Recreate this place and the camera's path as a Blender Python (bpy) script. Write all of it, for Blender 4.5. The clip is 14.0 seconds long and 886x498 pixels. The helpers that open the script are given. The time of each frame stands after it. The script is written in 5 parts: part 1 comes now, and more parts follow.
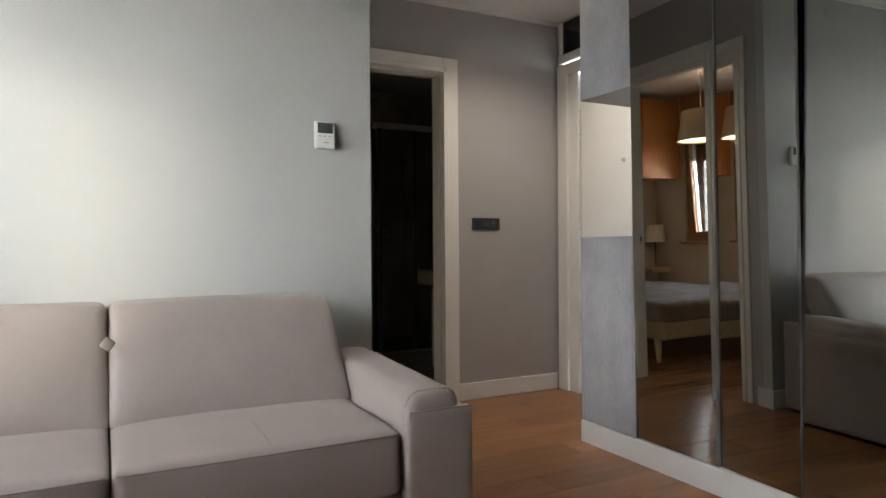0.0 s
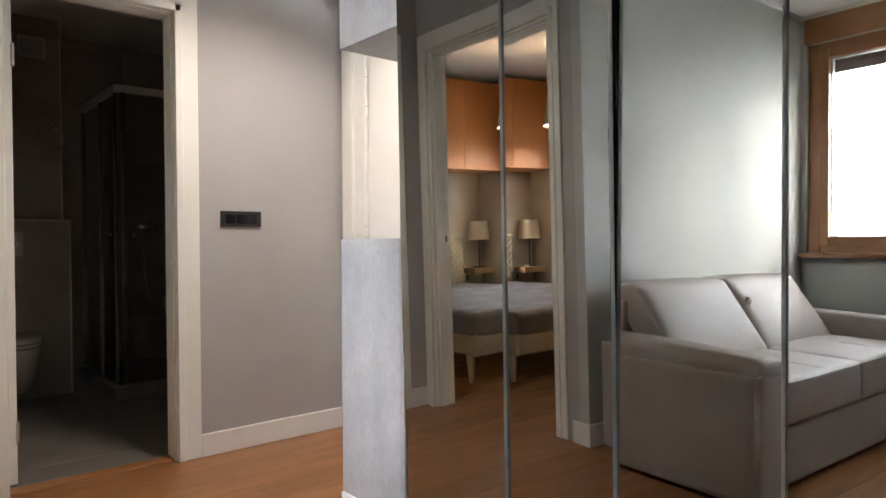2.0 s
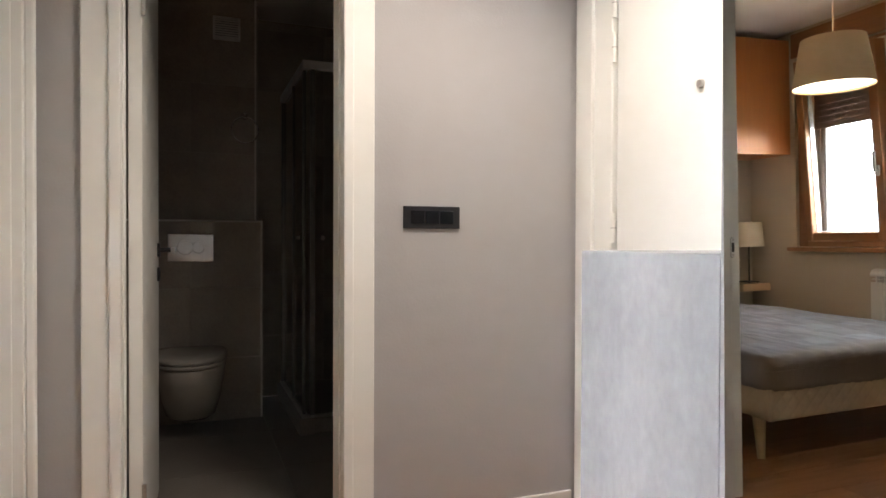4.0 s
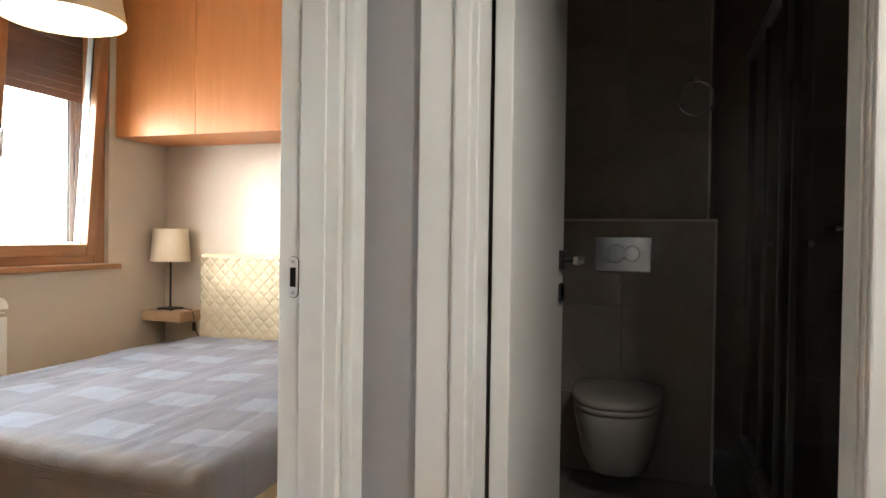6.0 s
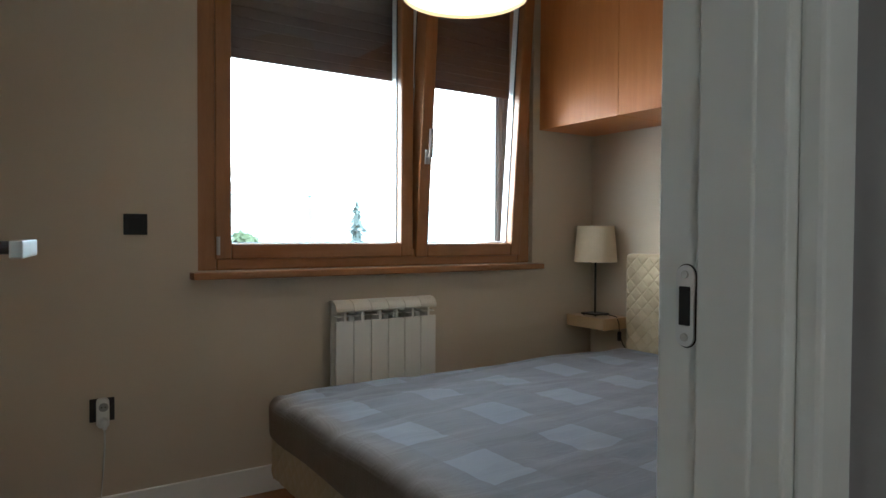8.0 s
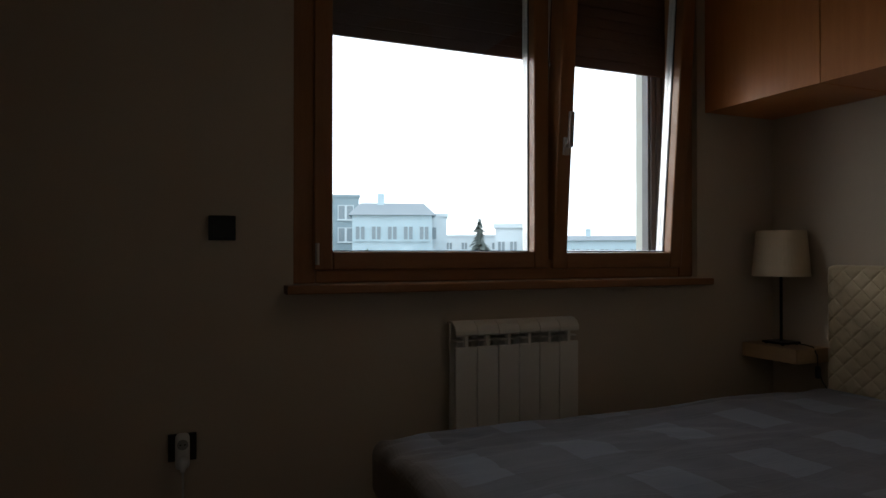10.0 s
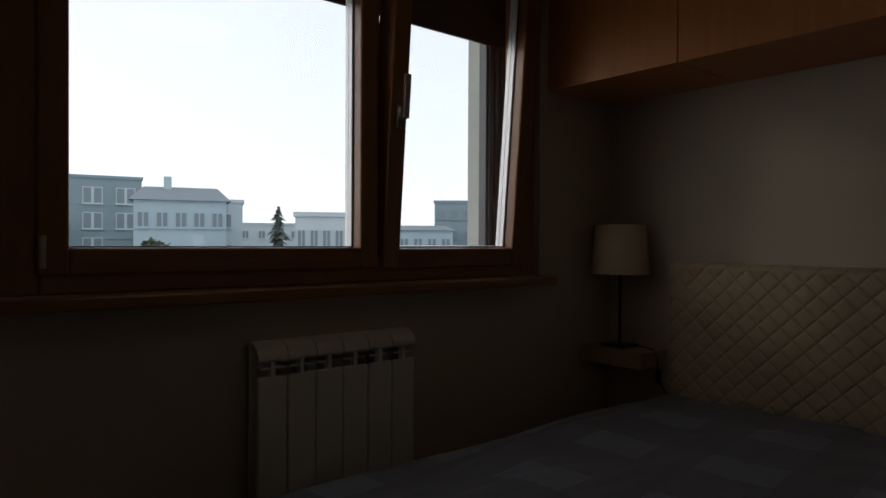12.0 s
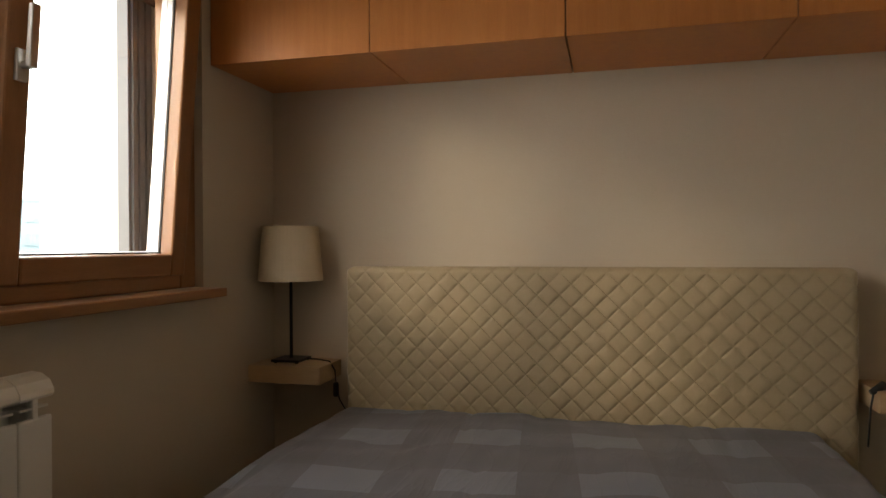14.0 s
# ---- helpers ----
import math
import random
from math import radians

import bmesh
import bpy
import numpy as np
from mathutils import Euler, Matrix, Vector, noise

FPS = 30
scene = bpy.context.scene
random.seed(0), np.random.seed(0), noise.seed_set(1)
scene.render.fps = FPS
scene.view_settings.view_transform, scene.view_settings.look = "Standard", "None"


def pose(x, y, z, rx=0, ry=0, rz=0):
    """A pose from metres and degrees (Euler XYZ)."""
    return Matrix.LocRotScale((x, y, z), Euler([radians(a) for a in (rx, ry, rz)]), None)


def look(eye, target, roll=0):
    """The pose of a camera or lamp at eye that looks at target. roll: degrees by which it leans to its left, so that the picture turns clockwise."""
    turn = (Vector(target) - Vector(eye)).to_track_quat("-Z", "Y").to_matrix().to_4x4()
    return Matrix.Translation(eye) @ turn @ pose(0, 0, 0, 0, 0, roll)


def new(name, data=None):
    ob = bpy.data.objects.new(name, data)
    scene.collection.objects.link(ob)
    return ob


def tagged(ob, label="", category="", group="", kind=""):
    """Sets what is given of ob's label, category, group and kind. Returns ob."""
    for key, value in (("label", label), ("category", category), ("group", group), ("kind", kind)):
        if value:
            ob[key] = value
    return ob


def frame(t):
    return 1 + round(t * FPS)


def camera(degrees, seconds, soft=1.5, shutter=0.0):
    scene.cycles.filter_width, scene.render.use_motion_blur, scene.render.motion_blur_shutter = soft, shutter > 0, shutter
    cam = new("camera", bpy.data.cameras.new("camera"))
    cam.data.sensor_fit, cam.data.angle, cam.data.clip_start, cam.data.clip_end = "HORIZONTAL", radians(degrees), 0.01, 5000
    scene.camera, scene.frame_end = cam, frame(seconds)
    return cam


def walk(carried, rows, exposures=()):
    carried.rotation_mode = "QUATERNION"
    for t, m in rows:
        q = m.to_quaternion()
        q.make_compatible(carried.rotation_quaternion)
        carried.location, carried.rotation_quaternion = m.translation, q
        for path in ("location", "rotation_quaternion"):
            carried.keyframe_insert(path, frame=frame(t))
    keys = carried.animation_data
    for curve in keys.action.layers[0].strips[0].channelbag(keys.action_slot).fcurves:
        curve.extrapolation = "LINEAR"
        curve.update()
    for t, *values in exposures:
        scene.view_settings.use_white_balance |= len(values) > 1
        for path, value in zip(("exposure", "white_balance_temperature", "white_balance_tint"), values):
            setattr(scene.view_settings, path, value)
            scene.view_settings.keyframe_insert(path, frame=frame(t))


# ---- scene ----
cam = camera(68.3, 14.0)
PATH = [
    (0, (-0.087, 0.153, 0.971), (0.833, 1.929, 0.959), -0.4),
    (0.5, (0.101, 0.277, 0.985), (1.207, 1.943, 0.963), -0.4),
    (1, (0.312, 0.386, 0.985), (1.554, 1.954, 0.963), -0.3),
    (1.5, (0.558, 0.505, 1.009), (1.846, 2.035, 0.977), -0.4),
    (2, (0.773, 0.7, 1.005), (2.069, 2.223, 0.973), -0.3),
    (2.5, (0.967, 0.904, 1.008), (2.264, 2.426, 0.978), -0.2),
    (3, (1.109, 1.106, 1.016), (2.333, 2.688, 0.982), -0.2),
    (3.5, (1.226, 1.373, 1.019), (2.196, 3.122, 0.993), -0.1),
    (3.7, (1.262, 1.479, 1.02), (2.132, 3.28, 0.997), 0.0),
    (6, (1.45, 2.547, 1.04), (0.827, 4.447, 1.009), 0.8),
    (6.5, (1.453, 2.699, 1.039), (0.454, 4.431, 1.001), 0.6),
    (7, (1.368, 2.86, 1.035), (0.089, 4.397, 0.996), 0.4),
    (7.5, (1.274, 2.976, 1.033), (-0.204, 4.322, 0.989), 0.4),
    (8, (1.185, 3.096, 1.03), (-0.483, 4.2, 0.984), 0.3),
    (8.5, (1.125, 3.175, 1.028), (-0.665, 4.066, 0.981), 0.1),
    (11, (0.39, 3.393, 0.962), (-1.457, 4.159, 0.979), 0.0),
    (11.5, (0.278, 3.44, 0.987), (-1.458, 4.435, 0.984), -0.1),
    (12, (0.246, 3.512, 1.004), (-1.282, 4.802, 0.985), 0.3),
    (12.5, (0.166, 3.603, 1.009), (-1.151, 5.108, 0.976), 0.4),
    (13, (0.066, 3.681, 0.996), (-1.049, 5.342, 0.991), 0.2),
    (13.5, (-0.077, 3.679, 1.021), (-0.909, 5.497, 1.002), 0.1),
    (14, (-0.171, 3.59, 1.004), (-0.661, 5.529, 0.996), -0.3),
]
EXPOSURES = [(0, 4.85, 6500, 10), (0.5, 5.3, 6500, 10), (1.0, 5.6, 6450, 10), (1.5, 5.85, 6350, 12), (3.7, 6.0, 6400, 12), (6, 6.05, 5900, 6), (6.5, 6.05, 5700, 5), (7, 5.5, 5500, 3), (7.5, 4.95, 5450, 1), (8, 4.35, 5300, -1), (8.7, 3.55, 5200, -2),
             (10.8, 1.0, 6350, 12), (11.5, 0.8, 6250, 12), (12.6, 0.55, 6150, 12), (13.0, 0.8, 6400, 11), (13.5, 2.15, 6900, 10), (14, 3.45, 7200, 10)]
walk(cam, [(t, look(eye, target, roll)) for t, eye, target, roll in PATH], EXPOSURES)

# ---- world, sun, lamps ----
SUN_WAY = Vector((1.0, 1.0, -0.42)).normalized()  # the way the sunlight travels
world = bpy.data.worlds.new("world")
scene.world = world
world.use_nodes = True
sky = world.node_tree.nodes.new("ShaderNodeTexSky")
sky.sky_type = "NISHITA"
sky.sun_disc = False
sky.sun_elevation = math.asin(-SUN_WAY.z)
sky.sun_rotation = math.atan2(-SUN_WAY.x, -SUN_WAY.y)
sky.dust_density = 0.4
haze = world.node_tree.nodes.new("ShaderNodeHueSaturation")  # a milky morning haze
haze.inputs["Saturation"].default_value = 0.35
world.node_tree.links.new(sky.outputs[0], haze.inputs["Color"])
veil = world.node_tree.nodes.new("ShaderNodeMix")  # thin cloud evens out most of the glow round the sun
veil.data_type = "RGBA"
veil.inputs["Factor"].default_value = 0.63
veil.inputs["B"].default_value = (4.9, 5.15, 5.3, 1)
world.node_tree.links.new(haze.outputs[0], veil.inputs["A"])
world.node_tree.links.new(veil.outputs["Result"], world.node_tree.nodes["Background"].inputs[0])
world.node_tree.nodes["Background"].inputs[1].default_value = 0.15


H_LAMP = 2.44


def lamp(name, kind, energy, colour, where):
    data = bpy.data.lights.new(name, kind)
    data.energy, data.color = energy, colour
    ob = new(name, data)
    ob.matrix_world = where
    return data


sun = lamp("sun", "SUN", 0.052, (1.0, 0.88, 0.70), look(-10 * SUN_WAY, (0, 0, 0)))
sun.angle = radians(8.0)
hall_lamp = lamp("hall_downlight_lamp", "SPOT", 1.85, (1.0, 0.86, 0.72), look((2.0, 3.0, H_LAMP), (2.0, 3.0, 0)))
hall_lamp.spot_size, hall_lamp.spot_blend, hall_lamp.shadow_soft_size = radians(140), 0.8, 0.12

# ---- materials ----


def mat(name, colour, rough=0.6, metal=0.0, second=None, scale=3.0, amount=0.5, bump=0.0, bump_scale=200.0, fine=0.0,
        stretch=(1, 1, 1), rough_var=0.0, coat=0.0, emit=0.0, transmission=0.0, sheen=0.0, random_tone=0.0):
    """A surface with a broad and a fine variation of tone, a fine relief and an uneven gloss."""
    m = bpy.data.materials.new(name)
    m.use_nodes = True
    n, l = m.node_tree.nodes, m.node_tree.links
    b = n["Principled BSDF"]
    b.inputs["Roughness"].default_value, b.inputs["Metallic"].default_value = rough, metal
    b.inputs["Base Color"].default_value = (*colour, 1)
    b.inputs["Coat Weight"].default_value = coat
    b.inputs["Transmission Weight"].default_value = transmission
    b.inputs["Sheen Weight"].default_value = sheen
    if emit:
        b.inputs["Emission Color"].default_value = (*colour, 1)
        b.inputs["Emission Strength"].default_value = emit
    coord = n.new("ShaderNodeTexCoord")
    mapping = n.new("ShaderNodeMapping")
    mapping.inputs["Scale"].default_value = stretch
    l.new(coord.outputs["Object"], mapping.inputs[0])
    tone = None
    if second:
        broad = n.new("ShaderNodeTexNoise")
        broad.inputs["Scale"].default_value, broad.inputs["Detail"].default_value, broad.inputs["Roughness"].default_value = scale, 8, 0.65
        l.new(mapping.outputs[0], broad.inputs["Vector"])
        ramp = n.new("ShaderNodeMapRange")
        ramp.inputs[1].default_value, ramp.inputs[2].default_value = 0.5 - 0.5 * amount, 0.5 + 0.5 * amount
        l.new(broad.outputs["Fac"], ramp.inputs[0])
        mix = n.new("ShaderNodeMix")
        mix.data_type = "RGBA"
        mix.inputs["A"].default_value, mix.inputs["B"].default_value = (*colour, 1), (*second, 1)
        l.new(ramp.outputs[0], mix.inputs["Factor"])
        tone = mix.outputs["Result"]
        if fine:
            grain = n.new("ShaderNodeTexNoise")
            grain.inputs["Scale"].default_value, grain.inputs["Detail"].default_value = scale * 14, 4
            l.new(mapping.outputs[0], grain.inputs["Vector"])
            hue = n.new("ShaderNodeHueSaturation")
            span = n.new("ShaderNodeMapRange")
            span.inputs[3].default_value, span.inputs[4].default_value = 1 - fine, 1 + fine
            l.new(grain.outputs["Fac"], span.inputs[0])
            l.new(span.outputs[0], hue.inputs["Value"])
            l.new(tone, hue.inputs["Color"])
            tone = hue.outputs[0]
        if rough_var:
            gloss = n.new("ShaderNodeMapRange")
            gloss.inputs[3].default_value, gloss.inputs[4].default_value = rough - rough_var, rough + rough_var
            l.new(broad.outputs["Fac"], gloss.inputs[0])
            l.new(gloss.outputs[0], b.inputs["Roughness"])
    if random_tone and tone:
        info = n.new("ShaderNodeObjectInfo")
        shift = n.new("ShaderNodeMapRange")
        shift.inputs[3].default_value, shift.inputs[4].default_value = 1 - random_tone, 1 + random_tone
        l.new(info.outputs["Random"], shift.inputs[0])
        hue = n.new("ShaderNodeHueSaturation")
        l.new(shift.outputs[0], hue.inputs["Value"])
        l.new(tone, hue.inputs["Color"])
        tone = hue.outputs[0]
    if tone:
        l.new(tone, b.inputs["Base Color"])
    if bump:
        relief = n.new("ShaderNodeTexNoise")
        relief.inputs["Scale"].default_value, relief.inputs["Detail"].default_value = bump_scale, 5
        l.new(mapping.outputs[0], relief.inputs["Vector"])
        bm_node = n.new("ShaderNodeBump")
        bm_node.inputs["Strength"].default_value, bm_node.inputs["Distance"].default_value = bump, 0.002
        l.new(relief.outputs["Fac"], bm_node.inputs["Height"])
        l.new(bm_node.outputs[0], b.inputs["Normal"])
    return m


WALL_GREY = mat("grey wall paint", (0.50, 0.515, 0.50), 0.75, second=(0.525, 0.54, 0.525), scale=1.2, bump=0.25, bump_scale=120)
WALL_HALL = mat("warm grey wall paint", (0.42, 0.41, 0.41), 0.75, second=(0.445, 0.435, 0.435), scale=1.2, bump=0.25, bump_scale=120)
WALL_BEIGE = mat("beige wall paint", (0.58, 0.49, 0.385), 0.75, second=(0.61, 0.52, 0.41), scale=1.2, bump=0.25, bump_scale=120)
CEILING = mat("white ceiling paint", (0.78, 0.77, 0.75), 0.85, second=(0.82, 0.81, 0.80), scale=1.5, bump=0.2, bump_scale=90)
WHITE = mat("white lacquer", (0.80, 0.80, 0.76), 0.38, second=(0.84, 0.84, 0.80), scale=4, rough_var=0.06, bump=0.05, bump_scale=60)
WHITE_BOARD = mat("white skirting", (0.80, 0.79, 0.77), 0.45, second=(0.84, 0.83, 0.81), scale=5, rough_var=0.08)
WOOD_FLOOR = mat("oiled oak boards", (0.24, 0.104, 0.042), 0.22, second=(0.35, 0.162, 0.070), scale=2.0, amount=0.6, fine=0.12,
                 stretch=(0.9, 7, 7), rough_var=0.09, bump=0.18, bump_scale=60, random_tone=0.16)
BOARD_GAP = mat("dark board joint", (0.03, 0.014, 0.008), 0.8, second=(0.04, 0.02, 0.01), scale=8)
CONCRETE = mat("concrete laminate", (0.24, 0.24, 0.25), 0.5, second=(0.42, 0.42, 0.43), scale=4.5, amount=0.55, fine=0.16, rough_var=0.1, bump=0.1, bump_scale=40, stretch=(1, 1, 0.6))
MIRROR = mat("grey tinted mirror", (0.375, 0.38, 0.37), 0.012, 1.0)
MIRROR_EDGE = mat("polished glass edge", (0.28, 0.285, 0.285), 0.4, 0.2)
DARK = mat("black gap", (0.012, 0.012, 0.013), 0.6)
BLACK = mat("black plastic", (0.014, 0.014, 0.017), 0.35, second=(0.02, 0.02, 0.023), scale=20)
BLACK_GLASS = mat("black glass", (0.008, 0.009, 0.012), 0.08)
BEECH = mat("orange beech veneer", (0.58, 0.205, 0.055), 0.42, second=(0.67, 0.265, 0.078), scale=3.0, amount=0.5, fine=0.08, stretch=(14, 14, 0.8), rough_var=0.06, bump=0.05, bump_scale=80, random_tone=0.05)
WINDOW_WOOD = mat("varnished larch", (0.275, 0.118, 0.045), 0.35, second=(0.37, 0.17, 0.068), scale=3.5, amount=0.5, fine=0.15, stretch=(10, 10, 1.0), rough_var=0.06, bump=0.12, bump_scale=90)
SILL_WOOD = mat("varnished larch sill", (0.275, 0.118, 0.045), 0.35, second=(0.37, 0.17, 0.068), scale=3.5, amount=0.5, fine=0.15, stretch=(10, 1.0, 10), rough_var=0.06, bump=0.12, bump_scale=90)
OAK_PALE = mat("pale oak veneer", (0.50, 0.33, 0.18), 0.45, second=(0.58, 0.40, 0.23), scale=4, fine=0.1, stretch=(1, 12, 12), bump=0.08, bump_scale=90)
LEG_WOOD = mat("pale beech leg", (0.55, 0.40, 0.24), 0.45, second=(0.62, 0.47, 0.30), scale=6, fine=0.1, stretch=(12, 12, 1))
SOFA = mat("taupe leatherette", (0.325, 0.28, 0.258), 0.52, second=(0.36, 0.314, 0.29), scale=5, amount=0.5, fine=0.05, bump=0.22, bump_scale=420, rough_var=0.05)
SEAM = mat("dark taupe seam", (0.24, 0.205, 0.185), 0.7, second=(0.27, 0.23, 0.21), scale=50)
# thread darker than the cloth, to put shade into the quilting grooves
STITCH = mat("stitching thread darkened for groove shade", (0.22, 0.17, 0.105), 0.7, second=(0.26, 0.205, 0.13), scale=60)
QUILT = mat("cream quilted cloth", (0.44, 0.345, 0.215), 0.5, second=(0.49, 0.39, 0.25), scale=9, amount=0.5, fine=0.05, bump=0.3, bump_scale=500)
# wall copy of the stoneware, brightened to make up for dim bathroom light
TILE_BRIGHTENED = mat("dark grey stoneware", (0.33, 0.298, 0.258), 0.36, second=(0.42, 0.38, 0.335), scale=6, amount=0.5, fine=0.2, rough_var=0.1, bump=0.15, bump_scale=70, random_tone=0.1)
# floor copy of it, kept darker where the hall lamp falls in
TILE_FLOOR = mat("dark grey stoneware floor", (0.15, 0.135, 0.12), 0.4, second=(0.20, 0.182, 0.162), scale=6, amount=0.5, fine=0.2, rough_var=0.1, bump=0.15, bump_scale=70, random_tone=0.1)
GROUT = mat("grey grout", (0.40, 0.38, 0.35), 0.85, second=(0.45, 0.43, 0.40), scale=30)
TRIM_METAL = mat("brushed tile edge trim", (0.74, 0.72, 0.68), 0.5, 0.3)
POST_METAL = mat("dark anodised post", (0.16, 0.16, 0.155), 0.35, 0.9)
CHROME = mat("chrome", (0.75, 0.75, 0.76), 0.08, 1.0)
STEEL = mat("brushed nickel", (0.55, 0.54, 0.52), 0.28, 1.0)
CERAMIC = mat("white sanitary ceramic", (0.52, 0.50, 0.46), 0.12, coat=0.3)
PLASTIC = mat("white plastic", (0.76, 0.76, 0.75), 0.42, second=(0.79, 0.79, 0.78), scale=15)
RADIATOR = mat("white radiator enamel", (0.83, 0.80, 0.74), 0.33, second=(0.86, 0.83, 0.77), scale=10, rough_var=0.05)
GREY_PLASTIC = mat("grey plastic", (0.30, 0.31, 0.32), 0.5)
LCD = mat("grey green display", (0.10, 0.12, 0.11), 0.2)
SHUTTER = mat("brown shutter slats", (0.075, 0.042, 0.034), 0.5, second=(0.095, 0.055, 0.045), scale=12)
GUIDE = mat("dark grey guide rail", (0.10, 0.10, 0.105), 0.45, second=(0.13, 0.13, 0.135), scale=12)
RUBBER = mat("grey seal", (0.10, 0.10, 0.10), 0.6)
ALU = mat("silver glazing spacer", (0.78, 0.78, 0.78), 0.4, 0.3)
STUCCO = mat("cream stucco", (0.58, 0.59, 0.53), 0.9, second=(0.64, 0.65, 0.59), scale=12, bump=0.9, bump_scale=60)
GLASS = mat("clear glass", (1, 1, 1), 0.0, transmission=1.0)
SMOKED = mat("smoked shower glass", (0.95, 0.95, 0.95), 0.02, transmission=1.0)
# cream cloth deepened to orange, a warm glow painted into its colour
SHADE = mat("lampshade cloth tinted like a warm glow", (0.74, 0.55, 0.33), 0.8, second=(0.78, 0.59, 0.37), scale=30, bump=0.3, bump_scale=350)
# emission added as fill for the dim window wall
DIFFUSER = mat("lamp diffuser with fill glow", (1.0, 0.80, 0.56), 0.6, emit=0.24)
SHADE_TABLE = mat("cream table lamp cloth", (0.64, 0.53, 0.37), 0.8, second=(0.68, 0.57, 0.41), scale=30, bump=0.3, bump_scale=350)
CABLE_WHITE = mat("white cable", (0.7, 0.7, 0.68), 0.5)


def sheet_material():
    """Grey plaid bed sheet: two sets of pale bands, palest where they cross, over a fine rib."""
    m = mat("grey plaid bed sheet", (0.2, 0.2, 0.2), 0.7, sheen=0.1)
    n, l = m.node_tree.nodes, m.node_tree.links
    b = n["Principled BSDF"]
    coord = next(x for x in n if x.bl_idname == "ShaderNodeTexCoord")
    split = n.new("ShaderNodeSeparateXYZ")
    l.new(coord.outputs["Object"], split.inputs[0])

    def calc(op, a, c):
        k = n.new("ShaderNodeMath")
        k.operation = op
        for slot, v in zip(k.inputs, (a, c)):
            if isinstance(v, (int, float)):
                slot.default_value = v
            else:
                l.new(v, slot)
        return k.outputs[0]

    bands = []
    # the weave lies a little askew on the bed
    along = calc("ADD", split.outputs["X"], calc("MULTIPLY", calc("SUBTRACT", split.outputs["Y"], 4.05), 0.10))
    across = calc("SUBTRACT", split.outputs["Y"], calc("MULTIPLY", split.outputs["X"], 0.13))
    for axis, start, step, share in ((along, 6.748, 0.315, 0.56), (across, 2.818, 0.34, 0.41)):
        bands.append(calc("LESS_THAN", calc("FRACT", calc("DIVIDE", calc("ADD", axis, start), step), 0), share))
    rib = calc("MULTIPLY", calc("SINE", calc("MULTIPLY", split.outputs["Y"], 1100.0), 0), 0.05)
    total = calc("ADD", calc("MULTIPLY", bands[0], bands[1]), calc("MULTIPLY", calc("ADD", bands[0], bands[1]), 0.28))
    total = calc("ADD", calc("MULTIPLY", total, 0.62), rib)
    mix = n.new("ShaderNodeMix")
    mix.data_type = "RGBA"
    mix.inputs["A"].default_value, mix.inputs["B"].default_value = (0.150, 0.140, 0.152, 1), (0.222, 0.230, 0.265, 1)
    l.new(total, mix.inputs["Factor"])
    rib_warm_foot = n.new("ShaderNodeMapRange")  # the foot end hangs down, ribbed; its browner tone paints in warm light and sheen
    rib_warm_foot.inputs[1].default_value, rib_warm_foot.inputs[2].default_value = 3.96, 3.86
    l.new(split.outputs["Y"], rib_warm_foot.inputs[0])
    warm_light_tint = n.new("ShaderNodeMix")
    warm_light_tint.data_type = "RGBA"
    warm_light_tint.inputs["B"].default_value = (0.180, 0.142, 0.110, 1)
    l.new(rib_warm_foot.outputs[0], warm_light_tint.inputs["Factor"])
    l.new(mix.outputs["Result"], warm_light_tint.inputs["A"])
    cord = calc("MULTIPLY", calc("SINE", calc("MULTIPLY", calc("SUBTRACT", split.outputs["Y"], split.outputs["Z"]), 780.0), 0), rib_warm_foot.outputs[0])
    cloth = n.new("ShaderNodeTexNoise")
    cloth.inputs["Scale"].default_value, cloth.inputs["Detail"].default_value = 7, 6
    l.new(coord.outputs["Object"], cloth.inputs["Vector"])
    hue = n.new("ShaderNodeHueSaturation")
    span = n.new("ShaderNodeMapRange")
    span.inputs[3].default_value, span.inputs[4].default_value = 0.88, 1.12
    l.new(cloth.outputs["Fac"], span.inputs[0])
    l.new(span.outputs[0], hue.inputs["Value"])
    l.new(warm_light_tint.outputs["Result"], hue.inputs["Color"])
    l.new(hue.outputs[0], b.inputs["Base Color"])
    # fine pulled creases and the rib as relief
    turn = n.new("ShaderNodeMapping")
    turn.inputs["Rotation"].default_value, turn.inputs["Scale"].default_value = (0, 0, 0.22), (9.5, 1.7, 4.0)
    l.new(coord.outputs["Object"], turn.inputs[0])
    crease = n.new("ShaderNodeTexNoise")
    crease.inputs["Scale"].default_value, crease.inputs["Detail"].default_value, crease.inputs["Distortion"].default_value = 1.6, 5, 0.6
    l.new(turn.outputs[0], crease.inputs["Vector"])
    ridge = calc("POWER", calc("SUBTRACT", 1.0, calc("MULTIPLY", calc("ABSOLUTE", calc("SUBTRACT", crease.outputs["Fac"], 0.5), 0), 4.0)), 11.0)
    relief = n.new("ShaderNodeBump")
    relief.inputs["Strength"].default_value, relief.inputs["Distance"].default_value = 0.17, 0.007
    l.new(calc("ADD", ridge, calc("ADD", calc("MULTIPLY", rib, 0.6), calc("MULTIPLY", cord, 0.22))), relief.inputs["Height"])
    l.new(relief.outputs[0], b.inputs["Normal"])
    return m


SHEET = sheet_material()

# ---- building helpers ----
PLACE = {}


def thing(name, x=0.0, y=0.0, z=0.0, label="", category="", group="", kind=""):
    ob = new(name)
    ob.location = (x, y, z)
    ob.empty_display_size = 0.1
    PLACE[ob.name] = Matrix.Translation((x, y, z))
    return tagged(ob, label, category, group, kind)


